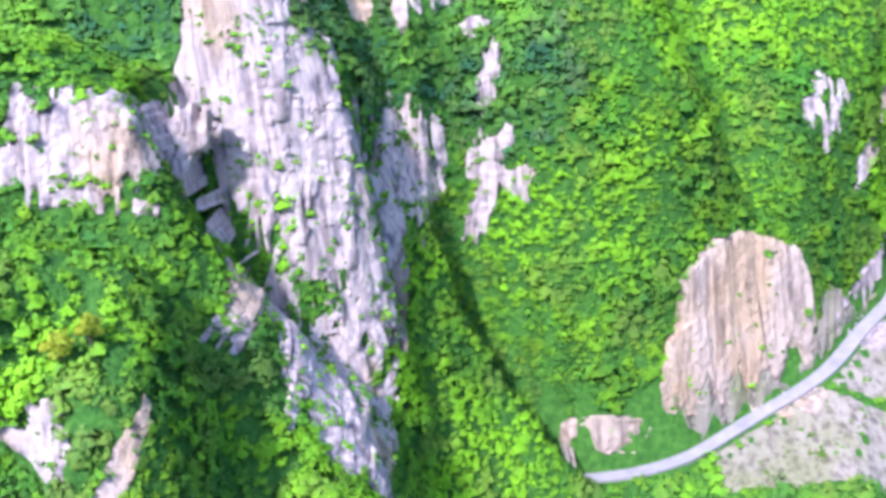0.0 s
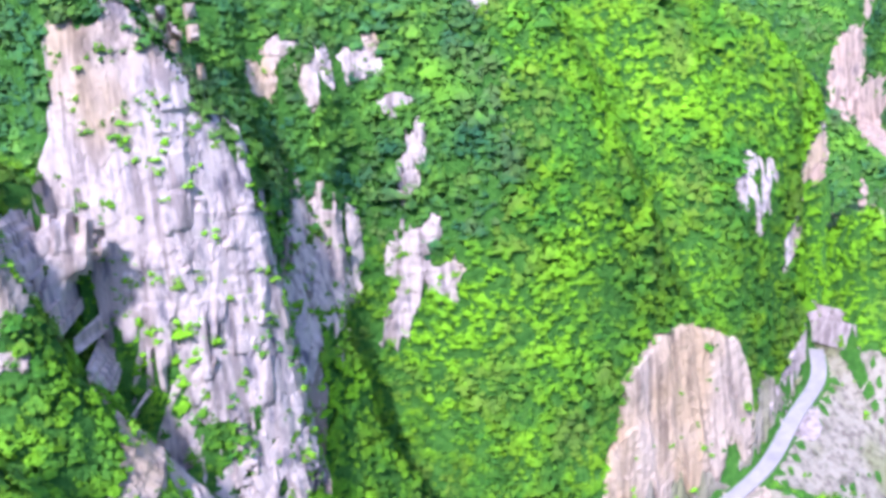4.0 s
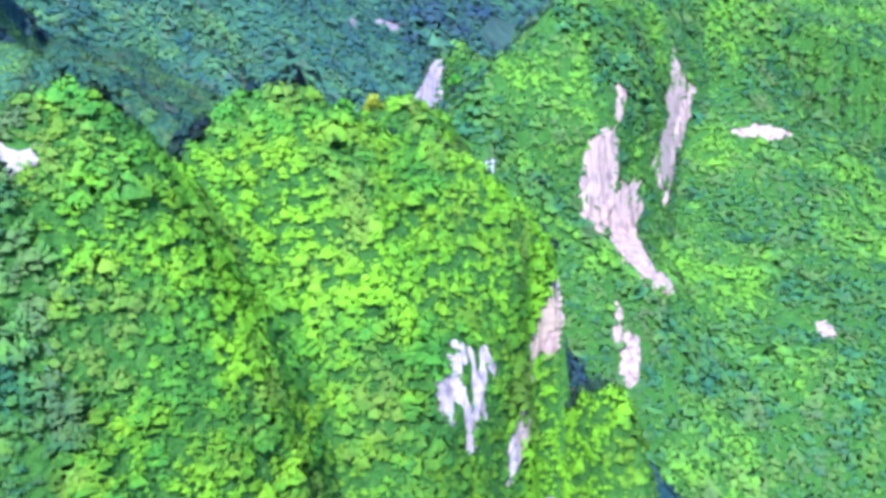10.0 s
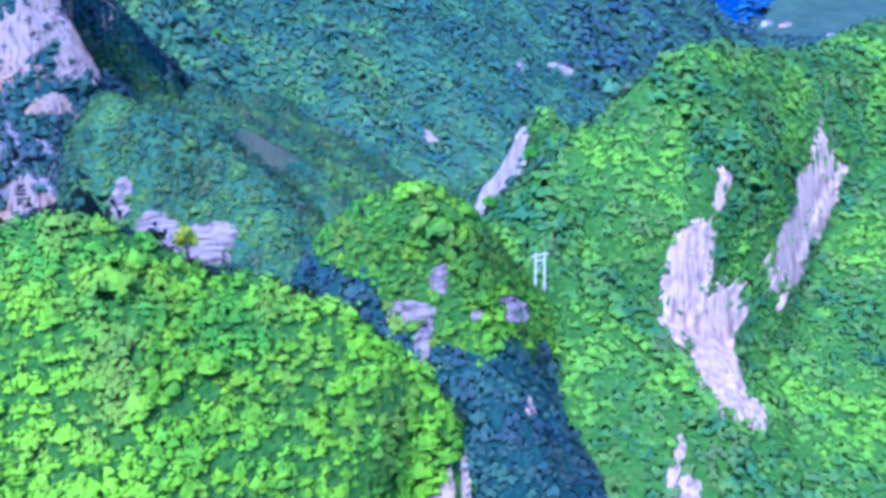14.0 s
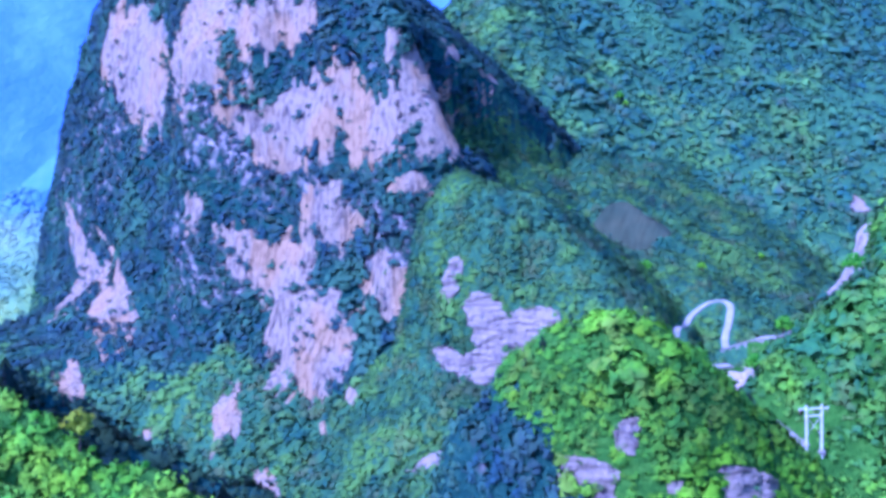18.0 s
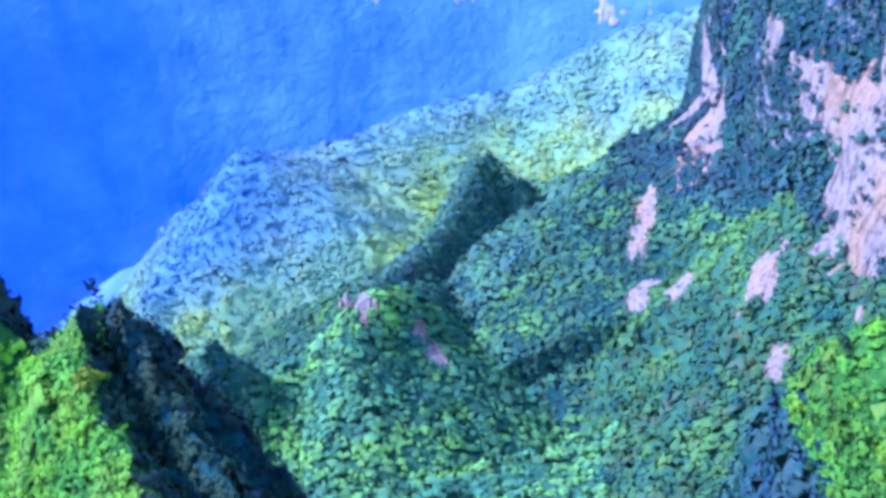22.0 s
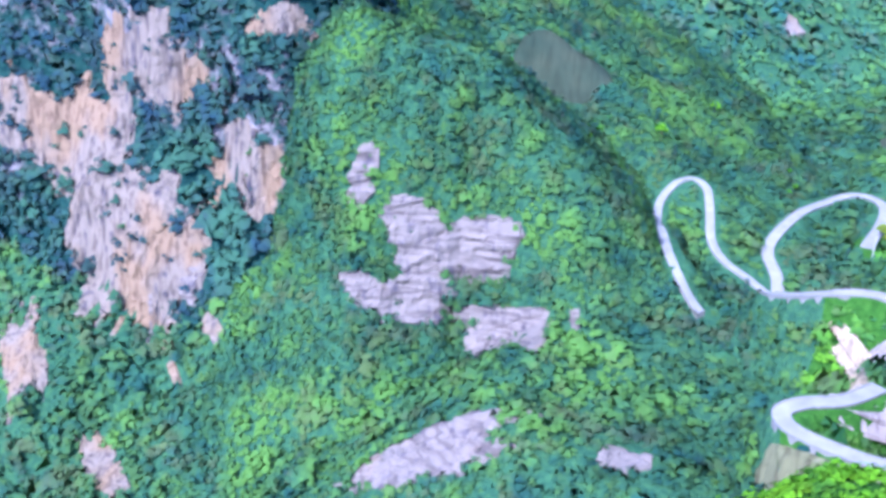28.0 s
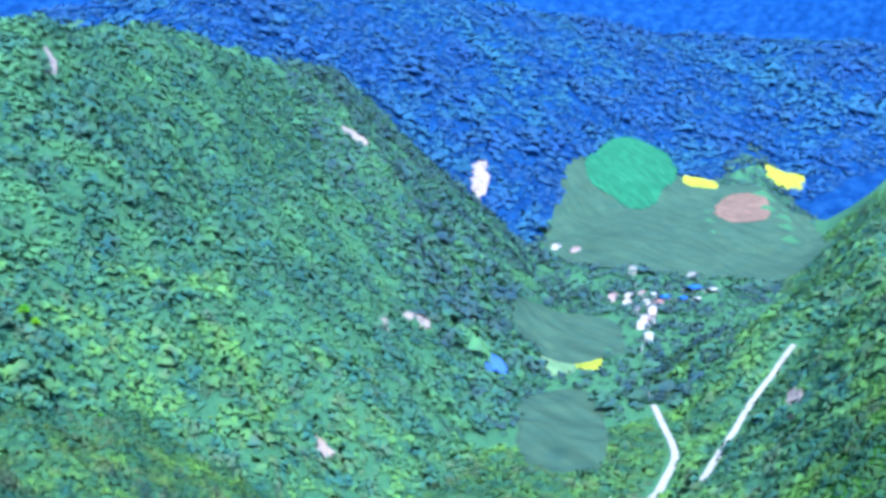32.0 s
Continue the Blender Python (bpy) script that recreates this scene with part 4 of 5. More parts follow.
# ---- woods ----
def crown_shape(seed, leaves, around, tall=1.0, big=0.28):
    """A crown of radius 1: loose leaf sprays over an uneven mass with hollows, round a small dense core."""
    rng = np.random.RandomState(seed)
    verts, faces, normals = [], [], []
    shift = Vector((seed * 3.1, seed * 1.7, 0))

    def lump(n):
        return 0.80 + 0.75 * noise.noise(n * 1.4 + shift) + 0.35 * noise.noise(n * 3.1 + shift)

    for k in range(around):
        a = 6.283 * (k + rng.uniform(-0.25, 0.25)) / around
        n = Vector((math.cos(a), math.sin(a), 0))
        verts.append(tuple(n * lump(n) * 0.85 + Vector((0, 0, -0.1))))
        normals.append(tuple((n + Vector((0, 0, 0.4))).normalized()))
        faces.append([k, (k + 1) % around, around])
    verts.append((0, 0, tall * 0.6 * max(0.4, lump(Vector((0, 0, 1))))))
    normals.append((0, 0, 1))
    for k in range(leaves):
        a, u = rng.uniform(0, 6.283), rng.uniform(-0.15, 1)
        s = math.sqrt(max(0, 1 - u * u))
        out = Vector((s * math.cos(a), s * math.sin(a), u))
        c = Vector((out.x, out.y, out.z * tall)) * lump(out) * rng.uniform(0.75, 1.1)
        n = (out + Vector(rng.uniform(-0.6, 0.6, 3))).normalized()
        t = n.orthogonal().normalized()
        t.rotate(Matrix.Rotation(rng.uniform(0, 6.283), 3, n))
        b = n.cross(t)
        w, i = rng.uniform(big * 0.6, big * 1.15), len(verts)
        for q in (c + t * w * 1.3, c - t * w * 0.6 + b * w * 0.8, c - t * w * 0.6 - b * w * 0.8):
            verts.append(tuple(q))
            normals.append(tuple((0.75 * out + 0.35 * n).normalized()))
        faces.append([i, i + 1, i + 2])
    return np.array(verts), np.array(faces), np.array(normals)


CROWNS_NEAR = [crown_shape(s, 26, 5, 0.95 + 0.15 * (s % 4), 0.29) for s in range(14)]
CROWNS_FAR = [crown_shape(s + 40, 18, 4, 1.0 + 0.15 * (s % 3), 0.36) for s in range(12)]
CROWNS_TINY = [crown_shape(s + 80, 8, 4, 0.9 + 0.2 * (s % 3), 0.50) for s in range(14)]


def scatter(box, area_each, seed, keep):
    """Random places on the land within a plan box, one for each area_each square metres of its surface."""
    rng = np.random.RandomState(seed)
    mx, my = (XS[:-1] + XS[1:]) / 2, (YS[:-1] + YS[1:]) / 2
    ix = np.where((mx >= box[0]) & (mx < box[1]))[0]
    iy = np.where((my >= box[2]) & (my < box[3]))[0]
    jx, jy = [a.ravel() for a in np.meshgrid(ix, iy)]
    dx, dy = XS[jx + 1] - XS[jx], YS[jy + 1] - YS[jy]
    z00, z10, z01, z11 = GZ[jy, jx], GZ[jy, jx + 1], GZ[jy + 1, jx], GZ[jy + 1, jx + 1]
    sx, sy = ((z10 + z11) - (z00 + z01)) / (2 * dx), ((z01 + z11) - (z00 + z10)) / (2 * dy)
    area = dx * dy * np.sqrt(1 + sx * sx + sy * sy)
    count = rng.poisson(area / area_each)
    k = np.repeat(np.arange(len(jx)), count)
    u, v = rng.rand(len(k)), rng.rand(len(k))
    x, y = XS[jx[k]] + u * dx[k], YS[jy[k]] + v * dy[k]
    z = (z00[k] * (1 - u) + z10[k] * u) * (1 - v) + (z01[k] * (1 - u) + z11[k] * u) * v
    nrm = np.stack([-sx[k], -sy[k], np.ones(len(k))], -1)
    nrm /= np.linalg.norm(nrm, axis=1)[:, None]
    p = np.stack([x, y, z], -1)
    m = keep(p, nrm)
    return p[m], nrm[m], rng


def wood(name, label, places, normals, rng, size, crowns, mat, squash=0.60):
    """One joined mesh of many crowns."""
    vs, fs, ns, tones, base = [], [], [], [], 0
    pick = rng.randint(len(crowns), size=len(places))
    grown = size * np.exp(rng.normal(0, 0.34, len(places)))
    turn = rng.uniform(0, 6.283, len(places))
    grove = rough2(places[:, 0] + 0.6 * places[:, 2], places[:, 1] - 0.6 * places[:, 2], 9.0 * size, 91, 3)
    grown = grown * (1.05 + 0.40 * np.maximum(-0.25, grove))
    places = places + normals * (1.5 * size * np.maximum(0, grove))[:, None]
    for k, (cv, cf, cn) in enumerate(crowns):
        idx = np.where(pick == k)[0]
        if not len(idx):
            continue
        c, s = np.cos(turn[idx]), np.sin(turn[idx])
        g = grown[idx][:, None]
        x = (cv[None, :, 0] * c[:, None] - cv[None, :, 1] * s[:, None]) * g
        y = (cv[None, :, 0] * s[:, None] + cv[None, :, 1] * c[:, None]) * g
        z = cv[None, :, 2] * g * rng.uniform(0.85, 1.25, (len(idx), 1))
        at = places[idx] + normals[idx] * (0.18 * g) + np.stack([0 * g[:, 0], 0 * g[:, 0], 0.22 * g[:, 0]], -1)
        v = np.stack([x, y, z], -1)
        n = normals[idx][:, None, :]
        v = v - n * (v * n).sum(-1, keepdims=True) * (1 - squash) + at[:, None, :]
        f = cf[None] + (np.arange(len(idx)) * len(cv))[:, None, None] + base
        nx = cn[None, :, 0] * c[:, None] - cn[None, :, 1] * s[:, None]
        ny = cn[None, :, 0] * s[:, None] + cn[None, :, 1] * c[:, None]
        nn = np.stack([nx, ny, np.repeat(cn[None, :, 2], len(idx), 0)], -1) + (2.1 if size < 2 else 3.2) * n
        nn /= np.linalg.norm(nn, axis=-1, keepdims=True)
        vs.append(v.reshape(-1, 3))
        ns.append(nn.reshape(-1, 3))
        tones.append(np.repeat(rng.uniform(0, 1, len(idx)), len(cv)))
        fs.append(f.reshape(-1, 3))
        base += len(idx) * len(cv)
    vs, fs = np.concatenate(vs), np.concatenate(fs)
    me = bpy.data.meshes.new(name)
    me.vertices.add(len(vs))
    me.vertices.foreach_set("co", vs.astype(np.float32).ravel())
    me.loops.add(len(fs) * 3)
    me.loops.foreach_set("vertex_index", fs.astype(np.int32).ravel())
    me.polygons.add(len(fs))
    me.polygons.foreach_set("loop_start", np.arange(0, len(fs) * 3, 3, dtype=np.int32))
    me.polygons.foreach_set("loop_total", np.full(len(fs), 3, dtype=np.int32))
    me.polygons.foreach_set("use_smooth", np.ones(len(fs), dtype=bool))
    me.attributes.new("tone", "FLOAT", "POINT").data.foreach_set("value", np.concatenate(tones).astype(np.float32))
    me.attributes.new("custom_normal", "FLOAT_VECTOR", "POINT").data.foreach_set("vector", np.concatenate(ns).astype(np.float32).ravel())
    me.update(calc_edges=True)
    me.materials.append(mat)
    return tagged(new(name, me), label, "woodland", kind="stuff")


def off_road(p, gap=4.8):
    m = np.ones(len(p), bool)
    for pts in ROADS.values():
        m &= line_near(p[:, 0], p[:, 1], pts)[0] > gap
    return m


def growing(p, n):
    return off_road(p) & clear_of_rock(p)


def belongs(*names, back=None, over=-999, under=9999):
    """Places of those mountains; back: the sides turned from the sun alone, or all but them."""
    ids = [OWNERS.index(n) for n in names]

    def keep(p, n):
        m = np.isin(owner(p[:, 0], p[:, 1]), ids)
        if back is not None:
            # picks the slopes whose shade is given by a darker leaf colour
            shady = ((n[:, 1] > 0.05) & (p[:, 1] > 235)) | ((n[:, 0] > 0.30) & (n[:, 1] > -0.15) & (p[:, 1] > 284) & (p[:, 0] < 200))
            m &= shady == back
        m &= (p[:, 2] > over) & (p[:, 2] <= under)
        return m & growing(p, n) & off_fields(p)
    return keep


def growth(p):
    """What grows on the near mountain: 1 young scrub on its upper face, 2 older trees above the cliff, 0 elsewhere."""
    x = p[:, 0] + 12 * rough2(p[:, 0], p[:, 2], 14, 48, 3)
    z = p[:, 2] + 16 * rough2(p[:, 0], p[:, 1], 22, 49, 3)
    inside = (p[:, 0] > 21) & (p[:, 0] < 178) & (p[:, 1] > 191) & (p[:, 1] < 308)
    kind = np.where((x > 47) & (z > 158) & inside, 1, 0)
    return np.where((x < 45) & (z > 168) & (p[:, 0] > -85) & (p[:, 0] < 68) & (p[:, 1] > 193) & (p[:, 1] < 275), 2, kind)


def in_haze(p):
    # The farther slope, where bluer leaves stand in for haze.
    return p[:, 1] > 930 + 110 * rough2(p[:, 0], p[:, 1], 70, 46, 3)


def by_peak(p):
    """The steep sides round the peak of the low ridge, which get a shade-dark leaf colour."""
    d, _, _, _ = line_near(p[:, 0], p[:, 1], RIDGES["peak"][0][:6])
    return d < 80 + 25 * rough2(p[:, 0], p[:, 1], 60, 45, 2)


NEAR = ("near_mountain", "north_rib", "buttress", "left_wall", "dome")
WOODS = [
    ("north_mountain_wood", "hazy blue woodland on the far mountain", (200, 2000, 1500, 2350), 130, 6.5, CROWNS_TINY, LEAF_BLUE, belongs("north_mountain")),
    ("near_mountain_wood", "sunlit green broadleaf scrub on the steep mountain", (-90, 260, 60, 400), 3.2, 1.2, CROWNS_NEAR, LEAF_SUNNY, lambda q, n: belongs(*NEAR, back=False)(q, n) & (growth(q) == 0)),
    ("young_scrub", "lime green young scrub high on the steep mountain", (20, 180, 190, 310), 2.5, 1.2, CROWNS_NEAR, LEAF_LIME, lambda q, n: belongs(*NEAR, back=False)(q, n) & (growth(q) == 1)),
    ("upper_cliff_wood", "deep green trees above the pale cliff", (-90, 70, 190, 280), 3.2, 1.25, CROWNS_NEAR, LEAF_SLOPE, lambda q, n: belongs(*NEAR, back=False)(q, n) & (growth(q) == 2)),
    ("pine_rib_wood", "dark pines and scrub on the rocky rib", (70, 180, 270, 330), 4, 1.3, CROWNS_FAR, LEAF_PINE, belongs("pine_rib")),
    ("western_crest_wood", "green trees on the western crest", (-240, -90, 60, 400), 9, 1.9, CROWNS_TINY, LEAF_SUNNY, belongs(*NEAR, back=False)),
    ("north_face_wood", "scrub on the north face of the near mountain, shade put in its colour", (-240, 260, 200, 480), 8, 1.7, CROWNS_FAR, LEAF_PINE, belongs(*NEAR, back=True)),
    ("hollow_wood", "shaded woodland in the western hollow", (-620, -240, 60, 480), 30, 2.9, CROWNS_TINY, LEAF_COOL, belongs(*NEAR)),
    ("gorge_wood", "green scrub in the gorge", (-540, 0, 60, 700), 16, 2.6, CROWNS_TINY, LEAF_GORGE, belongs("rest")),
    # East of x = 0 a darker leaf colour stands for the ravine's shade.
    ("ravine_wood", "dark green scrub in the ravine", (0, 600, -220, 700), 24, 3.1, CROWNS_TINY, LEAF_MIXED, belongs("rest")),
    ("scar_mountain_wood", "green woodland on the mountain with the forked scar", (100, 760, 240, 660), 7.2, 1.65, CROWNS_TINY, LEAF_SLOPE, belongs("scar_mountain", "cut_spur", "valley_side", back=False)),
    ("saddle_back_wood", "green woodland behind the rock cutting", (100, 760, 420, 660), 8, 1.8, CROWNS_TINY, LEAF_MIXED, belongs("scar_mountain", "cut_spur", "valley_side", back=True)),
    ("knoll_wood", "green trees on the knoll and its saddle", (40, 260, 330, 580), 4.4, 1.4, CROWNS_NEAR, LEAF_SUNNY, lambda q, n: belongs("knoll")(q, n) & ~in_ravine(q)),
    ("ravine_side_wood", "scrub on the steep flank of the knoll, coloured dark for shade", (40, 260, 330, 580), 7, 1.6, CROWNS_TINY, LEAF_COOL, lambda q, n: belongs("knoll")(q, n) & in_ravine(q)),
    ("spur_wood", "mixed green woodland on the rocky spur", (-20, 300, 380, 860), 5.4, 1.6, CROWNS_FAR, LEAF_MIXED, belongs("rock_spur", "hairpin_bench")),
    ("high_spur_wood", "mixed green woodland high on the spur", (-200, 300, 860, 1300), 20, 2.6, CROWNS_TINY, LEAF_VALE, belongs("rock_spur", "hairpin_bench")),
    ("cliff_wood", "trees on the ledges of the great cliff, darkened as if in shade", (-620, 160, 380, 900), 13, 2.4, CROWNS_TINY, LEAF_COOL, belongs("cliff_mountain", over=110)),
    ("cliff_foot_wood", "green woodland at the foot of the great cliff", (-620, 160, 300, 900), 10, 2.2, CROWNS_TINY, LEAF_FOOT, lambda q, n: belongs("cliff_mountain", under=110)(q, n) & ~by_peak(q)),
    ("cliff_gully_wood", "green woodland in the gully below the great cliff", (-500, -20, 300, 1300), 13, 2.4, CROWNS_TINY, LEAF_MIXED, belongs("long_slope", "valley", "rock_spur", "hairpin_bench")),
    ("lower_ridge_wood", "green woodland on the low ridge", (-620, -150, 100, 860), 13, 2.4, CROWNS_TINY, LEAF_GORGE, lambda q, n: belongs("lower_ridge")(q, n) & ~by_peak(q)),
    ("peak_wood", "woodland on the steep peaks of the low ridge, hazy shade in its colour", (-620, -150, 100, 860), 10, 2.2, CROWNS_TINY, LEAF_RIDGE, lambda q, n: belongs("peak", "second_peak")(q, n) | belongs("lower_ridge", "cliff_mountain", under=110)(q, n) & by_peak(q)),
    ("valley_wood", "green woodland on the long valley slope", (-20, 700, 300, 1000), 20, 3.0, CROWNS_TINY, LEAF_VALE, lambda q, n: belongs("long_slope")(q, n) & ~in_haze(q)),
    ("upper_valley_wood", "green woodland high on the long valley slope", (-20, 700, 800, 1400), 24, 3.2, CROWNS_TINY, LEAF_DEEP, lambda q, n: belongs("long_slope")(q, n) & in_haze(q)),
    ("valley_floor_wood", "hedges and trees on the valley floor", (-20, 620, 300, 900), 7, 1.7, CROWNS_TINY, LEAF_MIXED, belongs("valley")),
    ("valley_side_wood", "green woodland on the valley side", (180, 1250, 660, 1350), 24, 3.0, CROWNS_TINY, LEAF_VALE, belongs("valley_side", "valley_spur", "scar_mountain")),
    ("basin_wood", "trees round the fields of the upper valley", (400, 1700, 900, 2100), 90, 4.5, CROWNS_TINY, LEAF_COOL, belongs("valley", "long_slope", "rest", "valley_spur")),
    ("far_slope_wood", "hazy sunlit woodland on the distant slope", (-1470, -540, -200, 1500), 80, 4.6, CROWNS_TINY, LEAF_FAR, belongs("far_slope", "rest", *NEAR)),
]
for n_wood, (name, label, box, each, size, crowns, mat, keep) in enumerate(WOODS):
    spots, normals, rng = scatter(box, each, 100 + n_wood, keep)
    wood(name, label, spots, normals, rng, size, crowns, mat, 0.35 if mat in (LEAF_FAR, LEAF_BLUE) else 0.60)


# ---- scrub that clings to the bare rock ----
def ledge_scrub(name, label, crag, share, size, crowns, mat, seed):
    rng = np.random.RandomState(seed)
    spots = [v.co[:] for o in bpy.data.objects if o.parent and o.parent.name.split(".")[0] == crag and o.type == "MESH" for v in o.data.vertices]
    if not spots:
        return
    p = np.array(spots)
    lumps = rough2(p[:, 0] + 0.7 * p[:, 1], p[:, 2] * 1.6, 3.0 + 2.5 * size, seed, 3)
    p = p[(lumps > 0.10) & (rng.uniform(0, 1, len(p)) < share)]
    if len(p):
        wood(name, label, p, np.tile([0.0, 0.0, 1.0], (len(p), 1)), rng, size, crowns, mat, 0.9)


ledge_scrub("near_cliff_scrub", "green scrub clinging to the pale cliff", "limestone_cliff", 0.09, 0.7, CROWNS_TINY, LEAF_SUNNY, 301)
ledge_scrub("great_cliff_scrub", "scrub clinging to the great cliff, darkened as if in shade", "great_cliff", 0.06, 1.9, CROWNS_TINY, LEAF_COOL, 302)
ledge_scrub("crag_scrub", "green scrub clinging to the crags", "crag", 0.03, 1.1, CROWNS_TINY, LEAF_MIXED, 303)
ledge_scrub("roadside_scrub", "green tufts growing on the tipped gravel", "roadside_scar", 0.02, 0.7, CROWNS_TINY, LEAF_SUNNY, 305)
ledge_scrub("scar_scrub", "green scrub clinging to the landslide scar", "landslide_scar", 0.03, 0.9, CROWNS_TINY, LEAF_SUNNY, 304)




# ---- helpers for things ----
def part(name, bm, mat, parent, label="", smooth=False):
    me = bpy.data.meshes.new(name)
    bm.normal_update()
    bm.to_mesh(me)
    bm.free()
    me.materials.append(mat)
    if smooth:
        me.polygons.foreach_set("use_smooth", [True] * len(me.polygons))
    ob = new(name, me)
    ob.parent = parent
    return tagged(ob, label)


def thing(name, label, category, group=""):
    return tagged(new(name), label, category, group)


def box(size, at=(0, 0, 0), bevel=0.0):
    bm = bmesh.new()
    bmesh.ops.create_cube(bm, size=1, matrix=Matrix.Translation(at) @ Matrix.Diagonal((*size, 1)))
    if bevel:
        bmesh.ops.bevel(bm, geom=bm.edges[:], offset=bevel, segments=1, affect="EDGES")
    return bm


def rod(a, b, r0, r1, sides=8):
    """A tapered rod from a to b."""
    a, b = Vector(a), Vector(b)
    bm = bmesh.new()
    m = Matrix.Translation((a + b) / 2) @ (b - a).to_track_quat("Z", "Y").to_matrix().to_4x4()
    bmesh.ops.create_cone(bm, cap_ends=True, segments=sides, radius1=r0, radius2=r1, depth=(b - a).length, matrix=m)
    return bm


def ground_z(x, y):
    h = LAND.ray_cast(Vector((x, y, 1500)), Vector((0, 0, -1)))[0]
    return h.z if h else 0.0


# ---- crops ----
def crop(name, low, high, rows_at, wave):
    m, nt, b = material(name, 0.9, 0.1)
    col = ramp(nt, noise_node(nt, 0.06, 5.0), [(0.3, low), (0.7, high)])
    turn = noise_node(nt, rows_at, 2.0, (1.0, 0.12, 0.2))
    col = mix(nt, 0.5, col, ramp(nt, turn, [(0.35, (0.6, 0.6, 0.6)), (0.6, (1.15, 1.15, 1.15))]), "MULTIPLY")
    nt.links.new(col, b.inputs["Base Color"])
    bump(nt, b, turn, 0.6, wave)
    return m


CROPS = {
    "olive": crop("dull_green_crop", (0.030, 0.072, 0.058), (0.050, 0.095, 0.062), 0.12, 0.6),
    "teal": crop("blue_green_crop", (0.018, 0.100, 0.055), (0.030, 0.140, 0.075), 0.15, 0.5),
    "red": crop("reddish_soil", (0.130, 0.090, 0.075), (0.190, 0.120, 0.095), 0.3, 0.4),
    "yellow": crop("yellow_flowers", (0.220, 0.270, 0.030), (0.330, 0.350, 0.040), 0.4, 0.3),
    "pale": crop("pale_green_crop", (0.100, 0.190, 0.100), (0.150, 0.240, 0.125), 0.3, 0.3),
    "tarp": plain("blue_plastic_sheet", (0.050, 0.120, 0.480), 0.2, 0.5, 0.4),
    "grass": crop("rough_grass", (0.045, 0.130, 0.045), (0.085, 0.190, 0.055), 0.5, 0.4),
    "brown": crop("brown_soil", (0.040, 0.062, 0.042), (0.064, 0.078, 0.050), 0.4, 0.5),
}


def field(f):
    ax, ay, bx, by, wide, kind, label = f
    long = math.hypot(bx - ax, by - ay)
    tx, ty = (bx - ax) / long, (by - ay) / long
    step = max(1.2, max(long, wide) / 60)
    u, v = np.meshgrid(np.arange(-0.62 * long, 0.63 * long, step), np.arange(-0.62 * wide, 0.63 * wide, step))
    x, y = (ax + bx) / 2 + u * tx - v * ty, (ay + by) / 2 + u * ty + v * tx
    z = np.array([[ground_z(a, b) for a, b in zip(p, q)] for p, q in zip(x, y)])
    e = in_field(x, y, f)
    z += np.interp(e, (0.9, 1.0, 1.2), (0.5, 0.3, -1.5)) + min(5.0, 0.35 * max(0.0, step - 1.5)) + (4.0 if ax > 1000 else 0.0)
    ny, nx = x.shape
    i = np.arange(nx * ny).reshape(ny, nx)
    q = np.stack([i[:-1, :-1], i[:-1, 1:], i[1:, 1:], i[1:, :-1]], -1).reshape(-1, 4)
    q = q[e.ravel()[q].min(1) < 1.02]
    if not len(q):
        return
    used, flat = np.unique(q, return_inverse=True)
    me = bpy.data.meshes.new("field")
    me.from_pydata(np.stack([x, y, z], -1).reshape(-1, 3)[used].tolist(), [], flat.reshape(-1, 4).tolist())
    me.polygons.foreach_set("use_smooth", [True] * len(q))
    me.materials.append(CROPS[kind])
    tagged(new("field", me), label, "field", group="fields of the valley")


for f in FIELDS:
    field(f)


# ---- roads ----
KERB = plain("weathered_kerb_stone", (0.28, 0.27, 0.27), 0.2, 0.8)


def smooth_line(pts, step=1.6):
    out = []
    p = [Vector(q) for q in pts]
    p = [p[0] * 2 - p[1]] + p + [p[-1] * 2 - p[-2]]
    for a, b, c, d in zip(p, p[1:], p[2:], p[3:]):
        n = max(2, int((c - b).length / step))
        for k in range(n):
            t = k / n
            out.append(0.5 * ((2 * b) + (c - a) * t + (2 * a - 5 * b + 4 * c - d) * t * t + (3 * b - a - 3 * c + d) * t ** 3))
    return out + [p[-2]]


def strip(line, offs, flat_top=True):
    """A solid band along a line; offs: (sideways, up) of the corners of its section."""
    bm = bmesh.new()
    rows = []
    for k, q in enumerate(line):
        d = line[min(k + 1, len(line) - 1)] - line[max(k - 1, 0)]
        side = Vector((-d.y, d.x, 0)).normalized()
        rows.append([bm.verts.new(q + side * a + Vector((0, 0, b))) for a, b in offs])
    n = len(offs)
    for r, t in zip(rows, rows[1:]):
        for k in range(n):
            bm.faces.new((r[k], r[(k + 1) % n], t[(k + 1) % n], t[k]))
    bm.faces.new(rows[0][::-1])
    bm.faces.new(rows[-1])
    return bm


